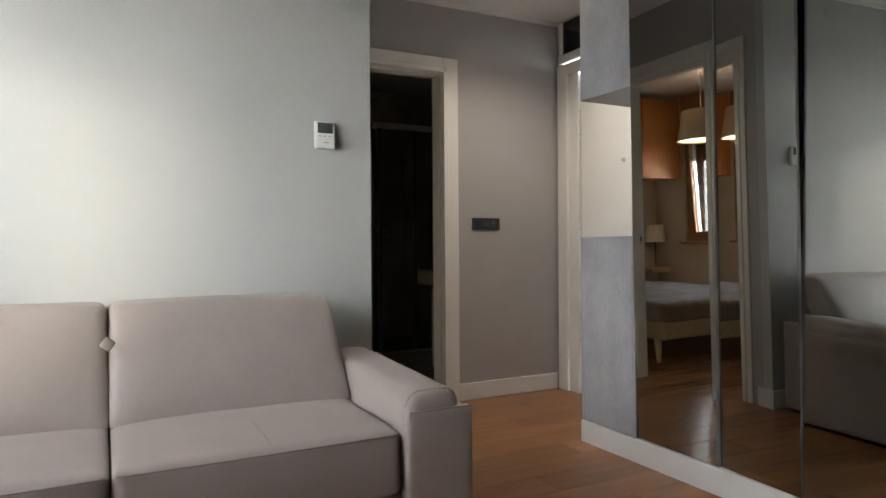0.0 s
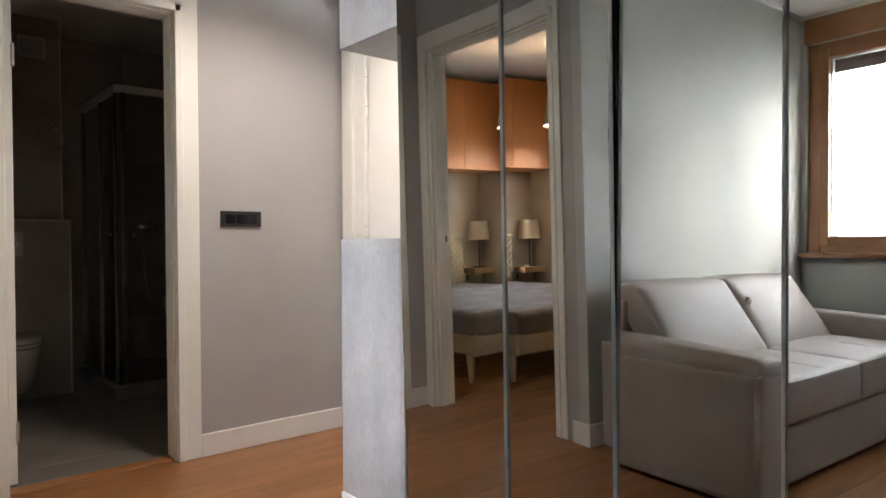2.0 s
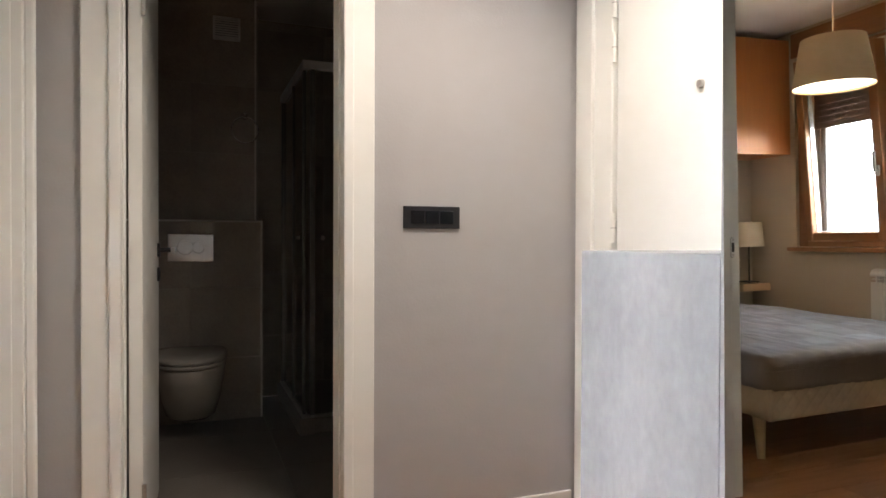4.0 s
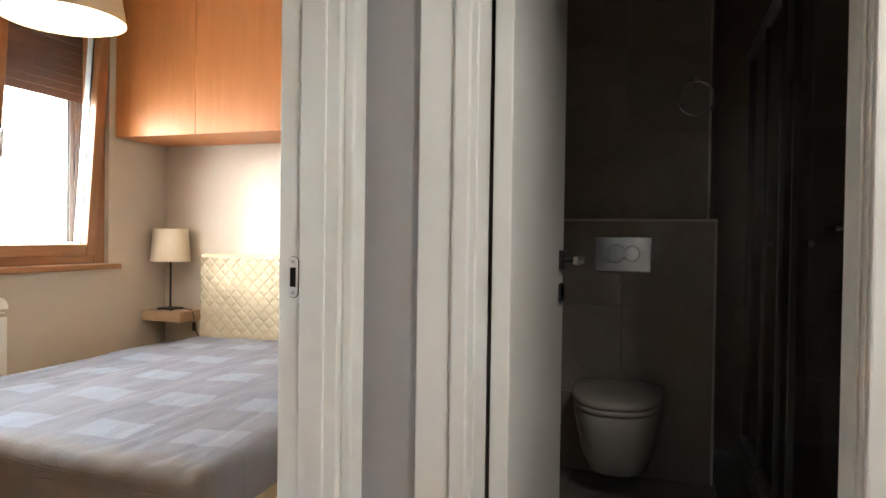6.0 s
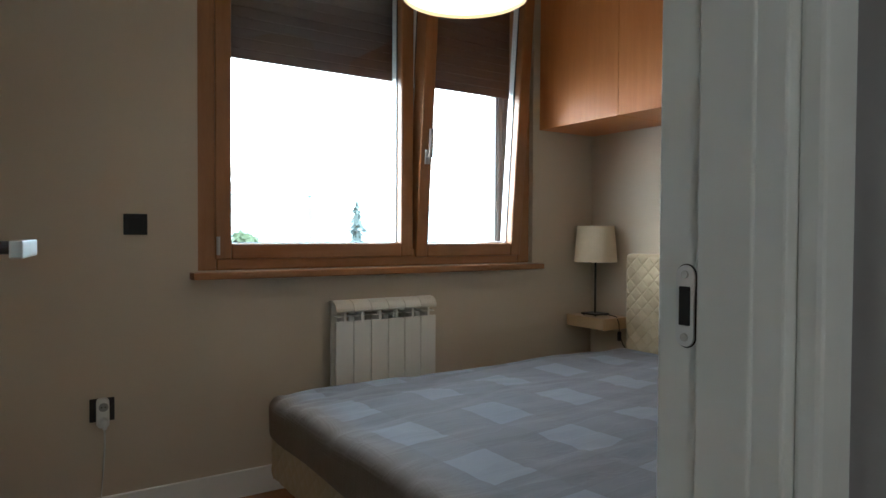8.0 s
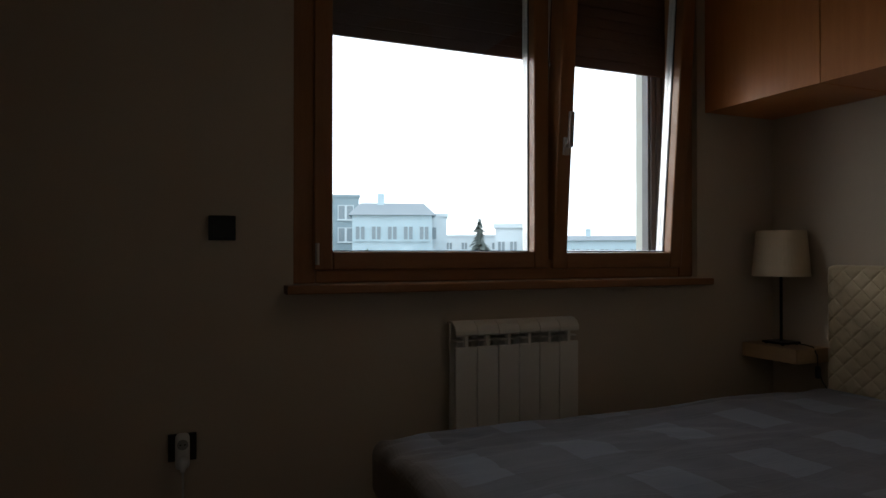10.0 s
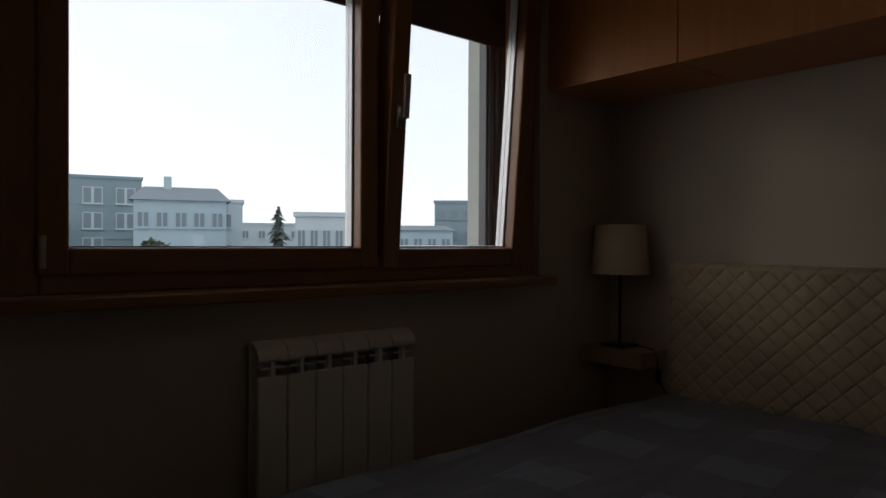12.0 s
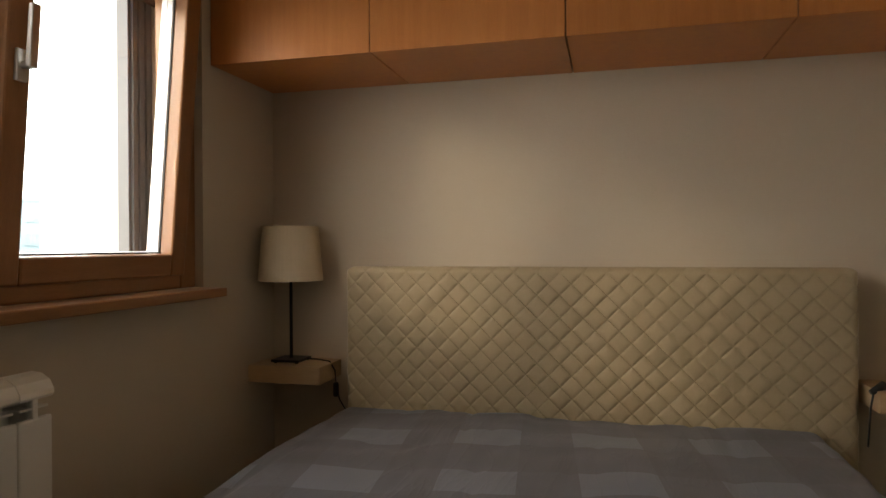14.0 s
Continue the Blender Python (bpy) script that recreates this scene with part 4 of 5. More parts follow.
def table_lamp(x, y, z, cable_to):
    root = thing("table_lamp", x, y, z, "black metal table lamp with cream cloth shade", "table lamp", "bedside lamps")
    part("base", box(x - 0.052, x + 0.052, y - 0.052, y + 0.052, z + 0.004, z + 0.013, bevel=0.003), BLACK, root)
    for dx in (-0.04, 0.04):
        for dy in (-0.04, 0.04):
            part("foot", tube([(x + dx, y + dy, z), (x + dx, y + dy, z + 0.005)], 0.006, n=10), BLACK, root)
    part("pole", tube([(x, y, z + 0.012), (x, y, z + 0.33)], 0.0058, n=14), BLACK, root)
    part("socket", tube([(x, y, z + 0.33), (x, y, z + 0.39)], 0.014, n=16), BLACK, root)
    zs = z + 0.283
    part("shade", turned([(0.112, zs), (0.096, zs + 0.188), (0.094, zs + 0.188), (0.110, zs), (0.112, zs)], x, y, n=48), SHADE_TABLE, root, smooth=False)
    for a in range(3):
        c, s = math.cos(2.1 * a), math.sin(2.1 * a)
        part("spoke", tube([(x, y, zs + 0.10), (x + 0.102 * c, y + 0.102 * s, zs + 0.10)], 0.0015, n=6), STEEL, root)
    side = 1 if cable_to > x else -1
    xe = cable_to
    cord = part("cord", tube([(x + 0.05 * side, y + 0.02, z + 0.008), (x + 0.085 * side, y + 0.03, z + 0.006), (xe - 0.012 * side, y + 0.01, z + 0.004), (xe + 0.012 * side, y - 0.0, z - 0.025), (xe + 0.016 * side, y, z - 0.08), (xe + 0.02 * side, y + 0.02, z - 0.13), (xe + 0.035 * side, y + 0.04, z - 0.17)], 0.0026, n=8), BLACK, root, smooth=True)
    part("cord_switch", padded(xe + 0.006 * side, xe + 0.024 * side, y - 0.009, y + 0.009, z - 0.115, z - 0.065, 0.006, n=3), BLACK, cord, smooth=True)
    return root


nightstand(-1.358, -1.096)
nightstand(0.535, 0.776)
table_lamp(-1.246, 5.672, 0.605, -1.094)
flex = thing("power_cord", 0.60, 5.66, 0.606, "loose black power cord on the bedside shelf", "cord")
part("cord", tube([(0.515, 5.60, 0.45), (0.522, 5.60, 0.56), (0.53, 5.60, 0.606), (0.545, 5.61, 0.613), (0.58, 5.64, 0.609), (0.63, 5.66, 0.609), (0.68, 5.64, 0.609), (0.70, 5.68, 0.609), (0.66, 5.71, 0.609), (0.60, 5.70, 0.609)], 0.0028, n=8), BLACK, flex, smooth=True)
part("plug", tube([(0.522, 5.598, 0.60), (0.56, 5.615, 0.618)], [0.008, 0.013], n=12), BLACK, flex, smooth=True)

# pendant lamp
PX, PY, PZ = -0.57, 4.34, 1.80
# lamp taken as unlit; its glow is added to lift the bedroom
pend = thing("pendant_lamp", PX, PY, PZ, "hanging lamp with cream cloth shade and an added fill glow", "pendant lamp")
part("shade", turned([(0.205, PZ), (0.160, PZ + 0.265), (0.157, PZ + 0.265), (0.202, PZ), (0.205, PZ)], PX, PY, n=64), SHADE, pend)
part("diffuser", turned([(0.0005, PZ + 0.012), (0.200, PZ + 0.012), (0.200, PZ + 0.016), (0.0005, PZ + 0.016)], PX, PY, n=48), DIFFUSER, pend, "white diffuser with added glow")
part("cord", tube([(PX, PY, PZ + 0.27), (PX, PY, H - 0.03)], 0.003, n=8), PLASTIC, pend)
part("holder", tube([(PX, PY, PZ + 0.19), (PX, PY, PZ + 0.275)], 0.018, n=16), PLASTIC, pend)
for a in range(3):
    c, s = math.cos(2.0944 * a), math.sin(2.0944 * a)
    part("spoke", tube([(PX, PY, PZ + 0.262), (PX + 0.158 * c, PY + 0.158 * s, PZ + 0.262)], 0.002, n=6), STEEL, pend)
part("canopy", turned([(0.004, H - 0.055), (0.030, H - 0.045), (0.048, H - 0.001)], PX, PY, n=32), PLASTIC, pend, smooth=True)
# weak fill light added inside the unlit shade
pendant_fill = lamp("pendant_fill_lamp", "POINT", 0.1, (1.0, 0.82, 0.62), Matrix.Translation((PX, PY, PZ + 0.13)))
pendant_fill.shadow_soft_size = 0.03

# ---- bathroom ----
structure("cistern_wall", boxes([(0.90, 1.69, 5.562, 5.80, 0, 1.130)]), GROUT, "low wall that hides the cistern")
structure("wall_bath_niche", boxes([(0.90, 1.664, 5.672, 6.10, 1.130, H)]), GROUT)
structure("wall_bath_north", boxes([(1.69, XE, 6.062, 6.15, 0, H), (1.664, 1.69, 5.80, 6.15, 0, H)]), GROUT)
edge = thing("tile_edge_trim", 1.69, 5.55, 0, "brushed metal trim along the tile edges", "trim", kind="structure")
for r in ((1.683, 1.693, 5.546, 5.562, 0, 1.138), (0.90, 1.693, 5.546, 5.562, 1.130, 1.140), (1.658, 1.668, 5.656, 5.672, 1.140, H)):
    part("trim", box(*r, bevel=0.002), TRIM_METAL, edge)

wc = thing("toilet", 1.30, 5.40, 0.08, "white wall-hung toilet with closed lid", "toilet")


def bowl(bm, scale_z, rows):
    rings = []
    for z, half, front, back in rows:
        ring = []
        for k in range(36):
            a = 2 * math.pi * k / 36
            c, s = math.cos(a), math.sin(a)
            x = math.copysign(abs(c) ** 0.8, c) * half
            y = (math.copysign(abs(s) ** (0.9 if s < 0 else 0.35), s)) * (front if s < 0 else back)
            ring.append(bm.verts.new((1.305 + x, 5.36 + y, z)))
        rings.append(ring)
    for a, b in zip(rings, rings[1:]):
        for k in range(36):
            bm.faces.new((a[k], a[(k + 1) % 36], b[(k + 1) % 36], b[k]))
    bm.faces.new(rings[0][::-1])
    bm.faces.new(rings[-1])
    return bm


part("bowl", bowl(bmesh.new(), 1, [(0.085, 0.095, 0.10, 0.185), (0.11, 0.125, 0.15, 0.185), (0.20, 0.150, 0.23, 0.185), (0.30, 0.168, 0.29, 0.185), (0.375, 0.176, 0.315, 0.185), (0.385, 0.172, 0.31, 0.185)]), CERAMIC, wc, smooth=True)
part("seat", bowl(bmesh.new(), 1, [(0.388, 0.178, 0.32, 0.15), (0.392, 0.182, 0.325, 0.15), (0.404, 0.182, 0.325, 0.15), (0.407, 0.178, 0.32, 0.15)]), CERAMIC, wc, smooth=True)
part("lid", bowl(bmesh.new(), 1, [(0.410, 0.178, 0.32, 0.15), (0.414, 0.184, 0.327, 0.15), (0.430, 0.184, 0.325, 0.15), (0.440, 0.170, 0.30, 0.14), (0.444, 0.10, 0.20, 0.10)]), CERAMIC, wc, smooth=True)

fl = thing("flush_plate", 1.305, 5.55, 0.9, "grey flush plate with two round buttons", "flush plate")
part("plate", box(1.185, 1.425, 5.538, 5.5485, 0.905, 1.058, bevel=0.003), STEEL, fl)
for x, r in ((1.275, 0.042), (1.345, 0.034)):
    part("button", tube([(x, 5.539, 0.985), (x, 5.534, 0.985)], [r, r * 0.95], n=28), STEEL, fl)

ring = thing("towel_ring", 1.60, 5.66, 1.66, "chrome towel ring on the tiled wall", "towel ring")
part("mount", tube([(1.60, 5.658, 1.755), (1.60, 5.60, 1.755)], [0.022, 0.012], n=20), CHROME, ring, smooth=True)
part("ring", tube([(1.60 + 0.075 * math.sin(2 * math.pi * k / 32), 5.612, 1.668 + 0.075 * math.cos(2 * math.pi * k / 32)) for k in range(33)], 0.0055, n=10, caps=False), CHROME, ring, smooth=True)
part("holder", box(1.588, 1.612, 5.603, 5.622, 1.735, 1.772, bevel=0.003), CHROME, ring)

vent = thing("wall_vent", 1.50, 5.66, 2.19, "white slatted ventilation grille on the tiles", "vent")
part("frame", boxes([(1.425, 1.577, 5.640, 5.6575, 2.188, 2.200), (1.425, 1.577, 5.640, 5.6575, 2.310, 2.322), (1.425, 1.437, 5.640, 5.6575, 2.2, 2.31), (1.565, 1.577, 5.640, 5.6575, 2.2, 2.31)]), PLASTIC, vent)
part("backing", box(1.437, 1.565, 5.655, 5.6575, 2.2, 2.31), GREY_PLASTIC, vent)
for k in range(8):
    part("slat", box(1.437, 1.565, 5.643, 5.654, 2.204 + 0.0135 * k, 2.2105 + 0.0135 * k), PLASTIC, vent)

# shower cabin
SX, SY, SZ = 1.866, 5.12, 1.975
cabin = thing("shower_cabin", 2.25, 5.6, 0, "corner shower cabin with smoked glass and chrome rails", "shower")
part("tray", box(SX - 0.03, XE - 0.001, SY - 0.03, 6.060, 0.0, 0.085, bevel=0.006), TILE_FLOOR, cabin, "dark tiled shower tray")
part("tray_rim", boxes([(SX - 0.012, SX + 0.022, SY - 0.012, 6.060, 0.085, 0.097), (SX + 0.022, XE - 0.001, SY - 0.012, SY + 0.022, 0.085, 0.097)]), STEEL, cabin)
for r in ((SX - 0.012, SX + 0.022, SY - 0.012, 6.060, SZ - 0.045, SZ), (SX + 0.022, XE - 0.001, SY - 0.012, SY + 0.022, SZ - 0.045, SZ)):
    part("top_rail", box(*r, bevel=0.003), ALU, cabin, "satin chrome rail")
for r in ((SX - 0.004, SX + 0.012, SY + 0.03, SY + 0.055), (SX + 0.03, SX + 0.055, SY - 0.004, SY + 0.012), (SX - 0.004, SX + 0.012, 5.53, 5.55), (2.22, 2.24, SY - 0.004, SY + 0.012), (SX - 0.004, SX + 0.02, 6.035, 6.060)):
    part("post", box(r[0], r[1], r[2], r[3], 0.097, SZ - 0.045, bevel=0.002), POST_METAL, cabin)
for r in ((SX + 0.002, SX + 0.007, SY + 0.05, 5.54), (SX + 0.012, SX + 0.017, 5.52, 6.04), (SX + 0.05, 2.23, SY + 0.002, SY + 0.007), (2.21, XE - 0.01, SY + 0.012, SY + 0.017)):
    g = part("glass_panel", box(r[0], r[1], r[2], r[3], 0.10, SZ - 0.05), SMOKED, cabin, "smoked glass panel")
    g.visible_shadow = False
for x, y in ((SX - 0.012, SY + 0.09), (SX + 0.09, SY - 0.012)):
    part("door_knob", tube([(x, y, 1.04), (x - 0.02 * (x < SX), y - 0.02 * (y < SY), 1.04)], 0.011, n=14), CHROME, cabin)
part("mixer", tube([(2.20, 6.03, 1.11), (2.37, 6.03, 1.11)], 0.022, n=16), CHROME, cabin, "chrome shower mixer", smooth=True)
part("mixer_handle", tube([(2.285, 6.03, 1.13), (2.285, 5.98, 1.17)], 0.009, n=10), CHROME, cabin)
part("hose", tube([(2.29, 6.02, 1.09), (2.27, 6.0, 0.8), (2.30, 6.0, 0.55), (2.40, 6.0, 0.48), (2.48, 6.02, 0.7), (2.50, 6.03, 1.2), (2.505, 6.03, 1.6)], 0.007, n=10), CHROME, cabin, smooth=True)
part("shower_bar", tube([(2.51, 6.03, 1.25), (2.51, 6.03, 1.80)], 0.010, n=12), CHROME, cabin)
part("shower_head", tube([(2.505, 6.02, 1.60), (2.49, 5.94, 1.76), (2.48, 5.91, 1.77)], [0.010, 0.012, 0.038], n=16), CHROME, cabin, smooth=True)

basin = thing("washbasin", 2.36, 4.55, 0, "white washbasin on the bathroom wall", "washbasin")
part("bowl", padded(2.085, XE - 0.001, 4.30, 4.82, 0.66, 0.785, 0.035, n=8), CERAMIC, basin, smooth=True)
part("pedestal", padded(2.14, XE - 0.001, 4.42, 4.70, 0.0, 0.68, 0.06, n=6), CERAMIC, basin, smooth=True)
part("tap", tube([(2.56, 4.56, 0.785), (2.56, 4.56, 0.90), (2.44, 4.56, 0.91), (2.43, 4.56, 0.89)], 0.013, n=12), CHROME, basin, smooth=True)

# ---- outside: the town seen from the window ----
# blue distance haze is mixed into the base colours of the houses
FAR_WALL = mat("pale grey stucco in haze", (0.40, 0.505, 0.54), 0.9, second=(0.47, 0.575, 0.61), scale=0.4, amount=0.6, bump=0.2, bump_scale=3)
FAR_WHITE = mat("white stucco in haze", (0.50, 0.565, 0.585), 0.9, second=(0.57, 0.63, 0.65), scale=0.4, amount=0.6)
FAR_DARK = mat("dark grey stucco in haze", (0.225, 0.295, 0.32), 0.9, second=(0.265, 0.335, 0.36), scale=0.4, amount=0.6)
FAR_ROOF = mat("roof tiles blued by haze", (0.19, 0.23, 0.25), 0.85, second=(0.24, 0.275, 0.29), scale=0.8, amount=0.6)
FAR_PANE = mat("house panes in haze", (0.20, 0.245, 0.265), 0.3)
GROUND = mat("town ground", (0.07, 0.075, 0.06), 0.95, second=(0.11, 0.105, 0.09), scale=0.06, amount=0.6, fine=0.2)
# needles lightened for distance haze, painted into their colour
LEAVES = mat("conifer needles in haze", (0.085, 0.11, 0.10), 0.8, second=(0.11, 0.135, 0.12), scale=2, amount=0.6)
FOLIAGE = mat("hedge and tree leaves", (0.06, 0.085, 0.045), 0.8, second=(0.10, 0.125, 0.06), scale=2, amount=0.6)
BARK = mat("bark", (0.10, 0.07, 0.05), 0.9, second=(0.14, 0.10, 0.07), scale=4)
GZ = -11.0
EYE = Vector((0.3, 3.5, 1.0))
bm = bmesh.new()
for x, y in ((-4000, -4000), (-1.66, -4000), (-1.66, 4000), (-4000, 4000)):
    bm.verts.new((x, y, GZ))
bm.faces.new(bm.verts[:])
structure("ground", bm, GROUND)


def house(yaw0, yaw1, dist, top, material, roof=None, storeys=3, columns=4, depth=10.0, label="", parapet=True, trim=None, half=0.55, tall=1.4):
    """A town house that fills the bearings yaw0 to yaw1 (degrees left of +y) at that distance; eaves at height top."""
    a = EYE + dist * Vector((-math.sin(radians(yaw0)), math.cos(radians(yaw0)), 0))
    b = EYE + dist * Vector((-math.sin(radians(yaw1)), math.cos(radians(yaw1)), 0))
    a.z = b.z = GZ
    along = (b - a)
    width = along.length
    m = Matrix.Translation(a) @ Matrix.Rotation(math.atan2(along.y, along.x), 4, "Z")
    # local: x along the front, y towards the viewer is negative or positive; find the far side
    away = 1 if (m.to_3x3() @ Vector((0, 1, 0))).dot(a - EYE) > 0 else -1
    h = top - GZ
    root = thing("house", *a, label=label, category="house")
    part("wall", box(0, width, 0, away * depth, 0, h), material, root, m=m)
    if roof:
        bm = bmesh.new()
        v = [bm.verts.new(p) for p in ((-0.4, -0.4 * away, h), (width + 0.4, -0.4 * away, h), (width + 0.4, away * (depth + 0.4), h), (-0.4, away * (depth + 0.4), h), (0.5, away * depth / 2, h + roof), (width - 0.5, away * depth / 2, h + roof))]
        for f in ((0, 1, 5, 4), (1, 2, 5), (2, 3, 4, 5), (3, 0, 4), (0, 3, 2, 1)):
            bm.faces.new([v[i] for i in f])
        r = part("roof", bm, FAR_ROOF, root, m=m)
        part("chimney", box(width * 0.3, width * 0.3 + 0.7, away * depth * 0.4, away * depth * 0.4 + 0.7, h + roof * 0.5, h + roof + 0.9), material, r, m=m)
    elif parapet:
        part("parapet", box(-0.15, width + 0.15, -0.15 * away, away * depth, h, h + 0.35), material, root, m=m)
    for s in range(storeys):
        z = h - 1.0 - 2.9 * s - tall
        if z < 0.5:
            break
        for c in range(columns):
            x = width * (c + 0.5) / columns
            w = min(half, width / columns * 0.3)
            win = part("window", box(x - w, x + w, -0.02 * away, -0.10 * away, z, z + tall), trim or material, root, m=m)
            for u in (-1, 1):
                part("pane", box(x + u * w * 0.52 - w * 0.38, x + u * w * 0.52 + w * 0.38, -0.10 * away, -0.13 * away, z + 0.10, z + tall - 0.1), FAR_PANE, win, m=m)
            part("sill", box(x - w - 0.1, x + w + 0.1, -0.02 * away, -0.22 * away, z - 0.1, z), trim or material, win, m=m)
    return root


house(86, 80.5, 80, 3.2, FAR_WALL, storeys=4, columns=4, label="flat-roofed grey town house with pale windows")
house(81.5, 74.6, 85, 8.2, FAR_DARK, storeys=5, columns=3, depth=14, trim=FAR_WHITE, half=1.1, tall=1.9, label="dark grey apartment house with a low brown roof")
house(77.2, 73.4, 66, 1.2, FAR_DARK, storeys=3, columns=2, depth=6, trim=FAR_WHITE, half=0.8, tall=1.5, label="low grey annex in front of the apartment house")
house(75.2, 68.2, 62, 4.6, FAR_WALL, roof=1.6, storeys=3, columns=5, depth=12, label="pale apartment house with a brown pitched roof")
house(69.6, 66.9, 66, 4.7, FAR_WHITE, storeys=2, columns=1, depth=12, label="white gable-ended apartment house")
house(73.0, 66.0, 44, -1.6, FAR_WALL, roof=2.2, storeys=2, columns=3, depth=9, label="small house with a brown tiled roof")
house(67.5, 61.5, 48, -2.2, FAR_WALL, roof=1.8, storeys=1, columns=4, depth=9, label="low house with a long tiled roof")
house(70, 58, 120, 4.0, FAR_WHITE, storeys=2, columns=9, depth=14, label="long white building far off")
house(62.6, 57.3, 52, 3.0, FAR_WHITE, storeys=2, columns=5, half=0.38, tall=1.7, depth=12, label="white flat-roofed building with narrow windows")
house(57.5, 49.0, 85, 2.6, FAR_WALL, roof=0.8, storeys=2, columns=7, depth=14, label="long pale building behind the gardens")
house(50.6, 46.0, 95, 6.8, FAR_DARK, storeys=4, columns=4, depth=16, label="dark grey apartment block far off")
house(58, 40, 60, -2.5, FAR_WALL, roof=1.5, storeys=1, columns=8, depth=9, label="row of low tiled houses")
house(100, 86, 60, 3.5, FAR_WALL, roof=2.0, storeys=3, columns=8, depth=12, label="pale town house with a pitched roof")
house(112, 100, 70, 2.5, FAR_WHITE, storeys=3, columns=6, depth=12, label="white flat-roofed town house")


def conifer(yaw, dist, top, spread):
    p = EYE + dist * Vector((-math.sin(radians(yaw)), math.cos(radians(yaw)), 0))
    root = thing("conifer", p.x, p.y, GZ, "tall dark green conifer between the houses", "tree")
    part("trunk", tube([(p.x, p.y, GZ), (p.x, p.y, top - 0.4)], [0.25, 0.03], n=10), BARK, root)
    bm = bmesh.new()
    rnd = random.Random(4)
    height = top - GZ
    for k in range(2600):
        f = rnd.random() ** 0.7
        z = top - f * height * 0.85
        a, r = rnd.uniform(0, 6.283), spread * f * rnd.uniform(0.25, 1.0) * (0.75 + 0.35 * math.sin(z * 5.0))
        c = Vector((p.x + r * math.cos(a), p.y + r * math.sin(a), z - 0.25 * r))
        s = rnd.uniform(0.10, 0.28)
        t = Vector((math.cos(a), math.sin(a), -0.5)) * s * 1.6
        n = Vector((-math.sin(a), math.cos(a), rnd.uniform(-0.4, 0.4))) * s * 0.6
        bm.faces.new([bm.verts.new(c - t * 0.4), bm.verts.new(c + n), bm.verts.new(c + t), bm.verts.new(c - n)])
    part("crown", bm, LEAVES, root)


conifer(64.0, 46, 3.4, 4.4)


def broadleaf(yaw, dist, top, spread, seed):
    p = EYE + dist * Vector((-math.sin(radians(yaw)), math.cos(radians(yaw)), 0))
    root = thing("tree", p.x, p.y, GZ, "leafy green garden tree between the houses", "tree")
    part("trunk", tube([(p.x, p.y, GZ), (p.x + 0.2, p.y, GZ + 3), (p.x, p.y + 0.2, top - spread)], [0.22, 0.16, 0.05], n=10), BARK, root)
    bm = bmesh.new()
    rnd = random.Random(seed)
    for k in range(900):
        u = Vector((rnd.gauss(0, 1), rnd.gauss(0, 1), rnd.gauss(0, 0.8))).normalized() * spread * rnd.uniform(0.4, 1.0)
        u *= 0.8 + 0.45 * noise.noise(u * 0.9 + Vector((seed, 0, 0)))
        c = Vector((p.x, p.y, top - spread)) + u
        s = rnd.uniform(0.12, 0.3)
        n1, n2 = Vector((rnd.gauss(0, 1), rnd.gauss(0, 1), rnd.gauss(0, 1))).normalized() * s, Vector((rnd.gauss(0, 1), rnd.gauss(0, 1), rnd.gauss(0, 1))).normalized() * s
        bm.faces.new([bm.verts.new(c - n1), bm.verts.new(c + n2), bm.verts.new(c + n1), bm.verts.new(c - n2)])
    part("crown", bm, FOLIAGE, root)


for yaw, dist, top, spread, seed in ((73.8, 40, 1.4, 1.3, 1), (66.8, 46, 0.4, 1.6, 2), (75.5, 31, -3.2, 1.6, 3), (55, 50, 0.2, 1.8, 5), (69.5, 40, -2.6, 1.7, 6)):
    broadleaf(yaw, dist, top, spread, seed)

# ---- wooden floor boards ----
rnd = random.Random(11)


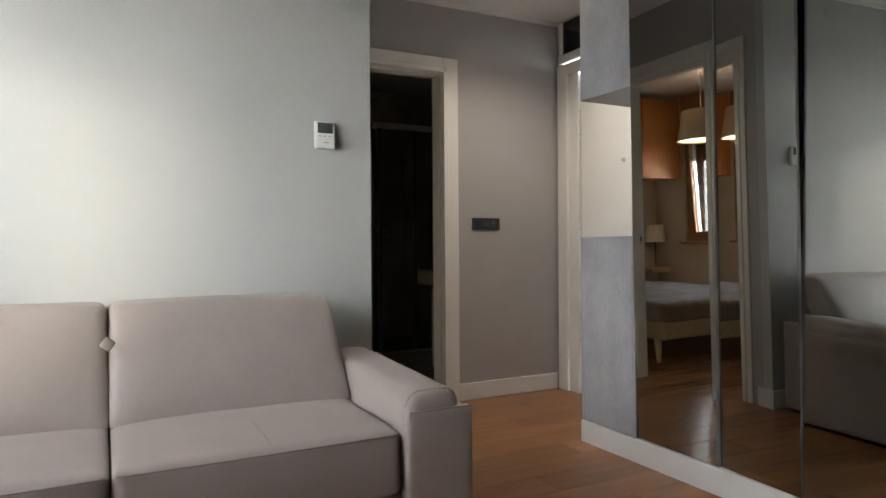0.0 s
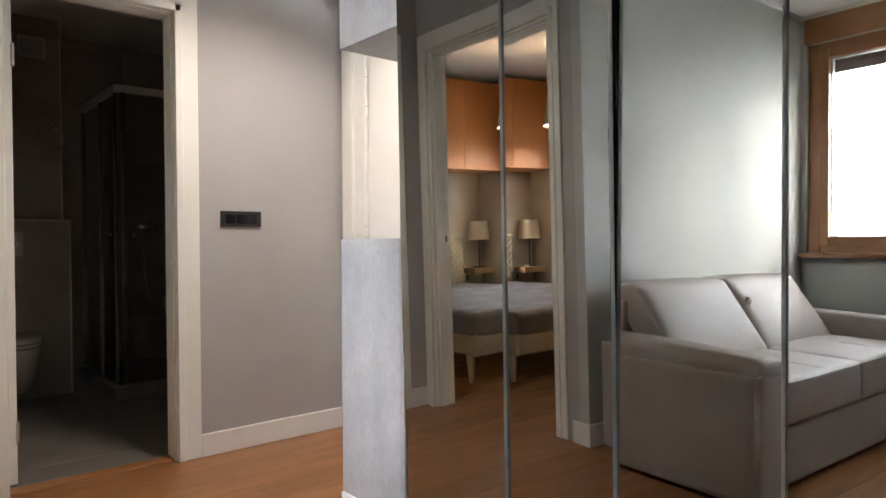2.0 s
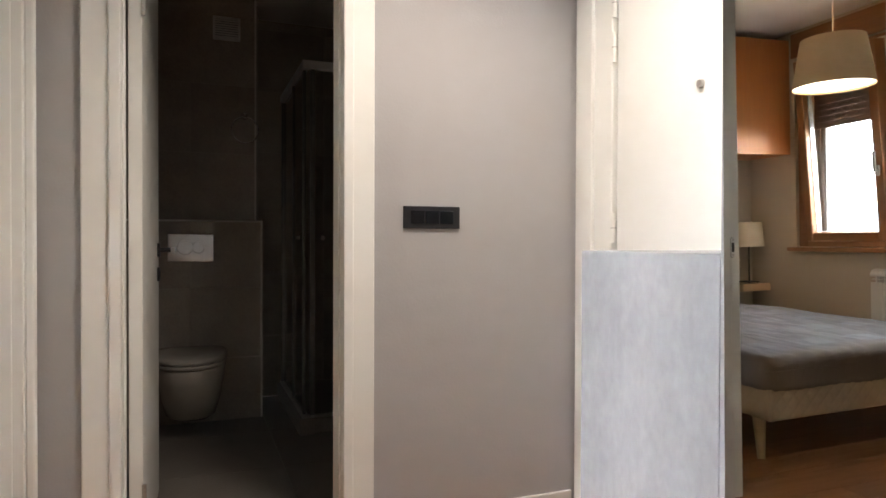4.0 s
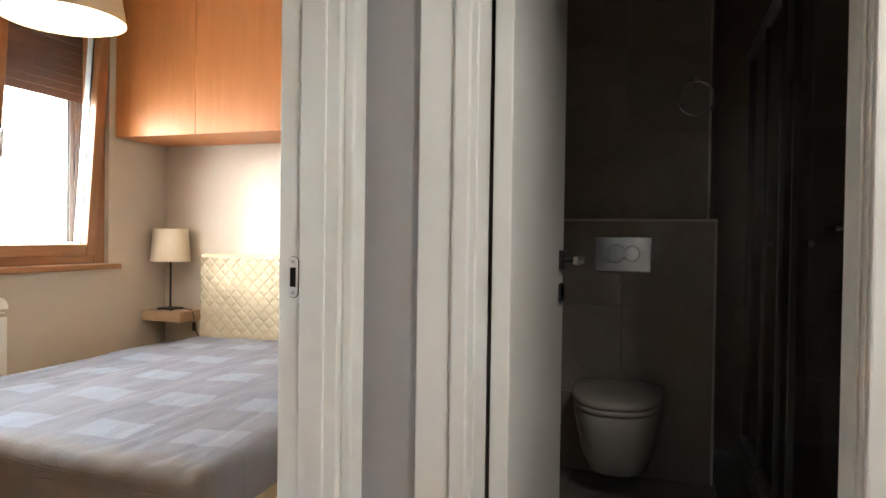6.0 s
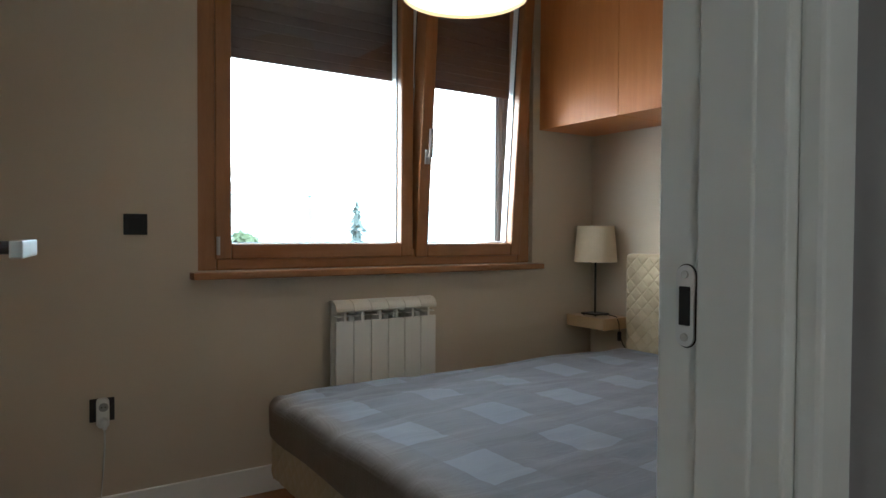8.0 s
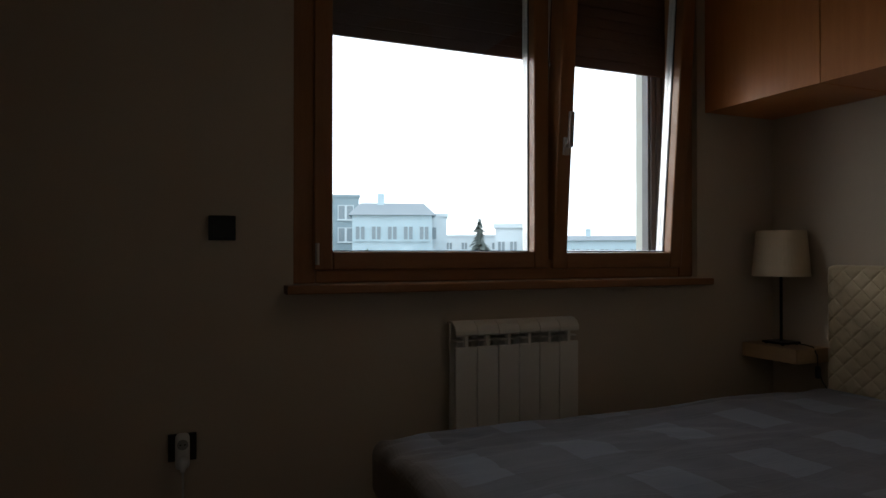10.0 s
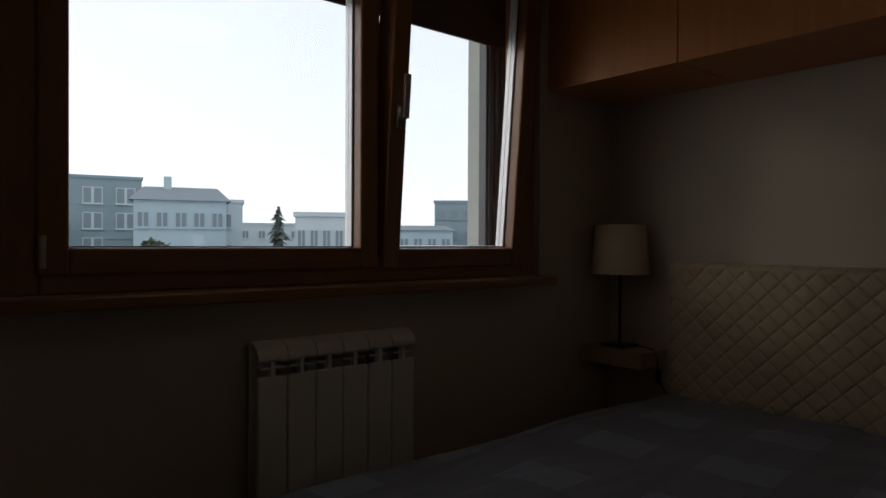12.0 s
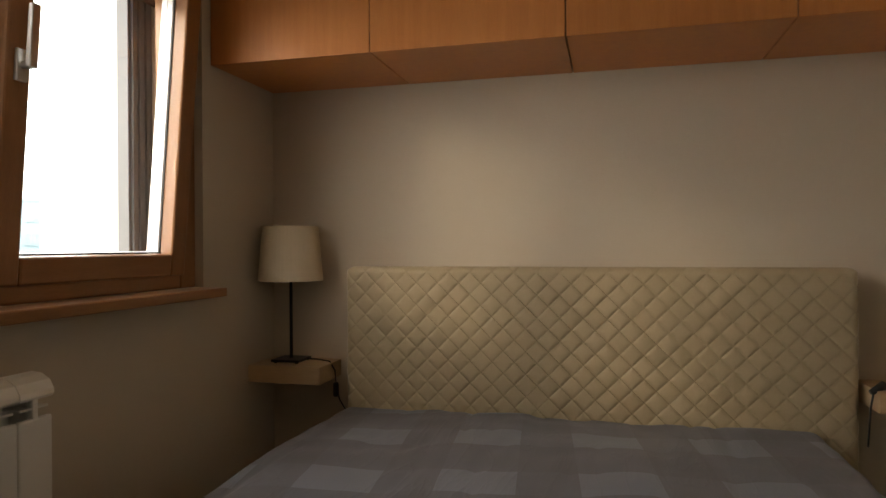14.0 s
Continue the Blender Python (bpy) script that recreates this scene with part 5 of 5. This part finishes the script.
def boards(x0, x1, y0, y1, width, length, floor):
    y = y0
    while y < y1 - 0.005:
        yb = min(y + width, y1)
        x = x0 - rnd.uniform(0, length)
        while x < x1 - 0.02:
            a, b = max(x, x0), min(x + length, x1)
            if b - a > 0.02:
                dz = rnd.uniform(-0.0002, 0.0001)
                part("floor_board", box(a + 0.0006, b - 0.0006, y + 0.0006, yb - 0.0006, -0.014, dz), WOOD_FLOOR, floor)
            x += length
        y = yb


floor = thing("floor", 0, 0, -0.014, "glossy brown oak floorboards", "floor", kind="structure")
boards(XW, XE, YK, YB + 0.03, 0.165, 1.85, floor)
boards(XW, 0.78, YB + 0.03, YH, 0.165, 1.85, floor)

# ---- bathroom tiles ----
bath_floor = thing("bathroom_floor", 1.7, 4.8, -0.01, "dark grey stoneware floor tiles", "floor", kind="structure")
xs, ys = [0.90, 1.10, 1.70, 2.30, XE], [YB + 0.10, 4.06, 4.66, 5.26, 5.86, 6.06]
for a, b in zip(xs, xs[1:]):
    for c, d in zip(ys, ys[1:]):
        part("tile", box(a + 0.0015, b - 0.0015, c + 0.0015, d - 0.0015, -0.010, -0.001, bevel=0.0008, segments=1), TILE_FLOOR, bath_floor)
bath_tiles = thing("bathroom_wall_tiles", 1.3, 5.55, 0, "large dark grey stoneware wall tiles", "wall tiles", kind="structure")
zs = [0, 0.355, 0.755, 1.130]
for c, d in zip(zs, zs[1:]):
    for a, b in ((0.90, 1.305), (1.305, 1.684)):
        part("tile", box(a + 0.001, b - 0.001, 5.551, 5.562, c + 0.001, d - 0.001, bevel=0.0008, segments=1), TILE_BRIGHTENED, bath_tiles)
zs = [1.140, 1.53, 1.93, 2.33, H]
for c, d in zip(zs, zs[1:]):
    for a, b in ((0.90, 1.305), (1.305, 1.659)):
        part("tile", box(a + 0.001, b - 0.001, 5.660, 5.672, c + 0.001, d - 0.001, bevel=0.0008, segments=1), TILE_BRIGHTENED, bath_tiles)
zs = [0, 0.40, 0.80, 1.20, 1.60, 2.00, 2.40, H]
for c, d in zip(zs, zs[1:]):
    for a, b in ((1.69, 2.14), (2.14, XE)):
        part("tile", box(a + 0.001, b - 0.001, 6.051, 6.062, c + 0.001, d - 0.001, bevel=0.0008, segments=1), TILE_BRIGHTENED, bath_tiles)
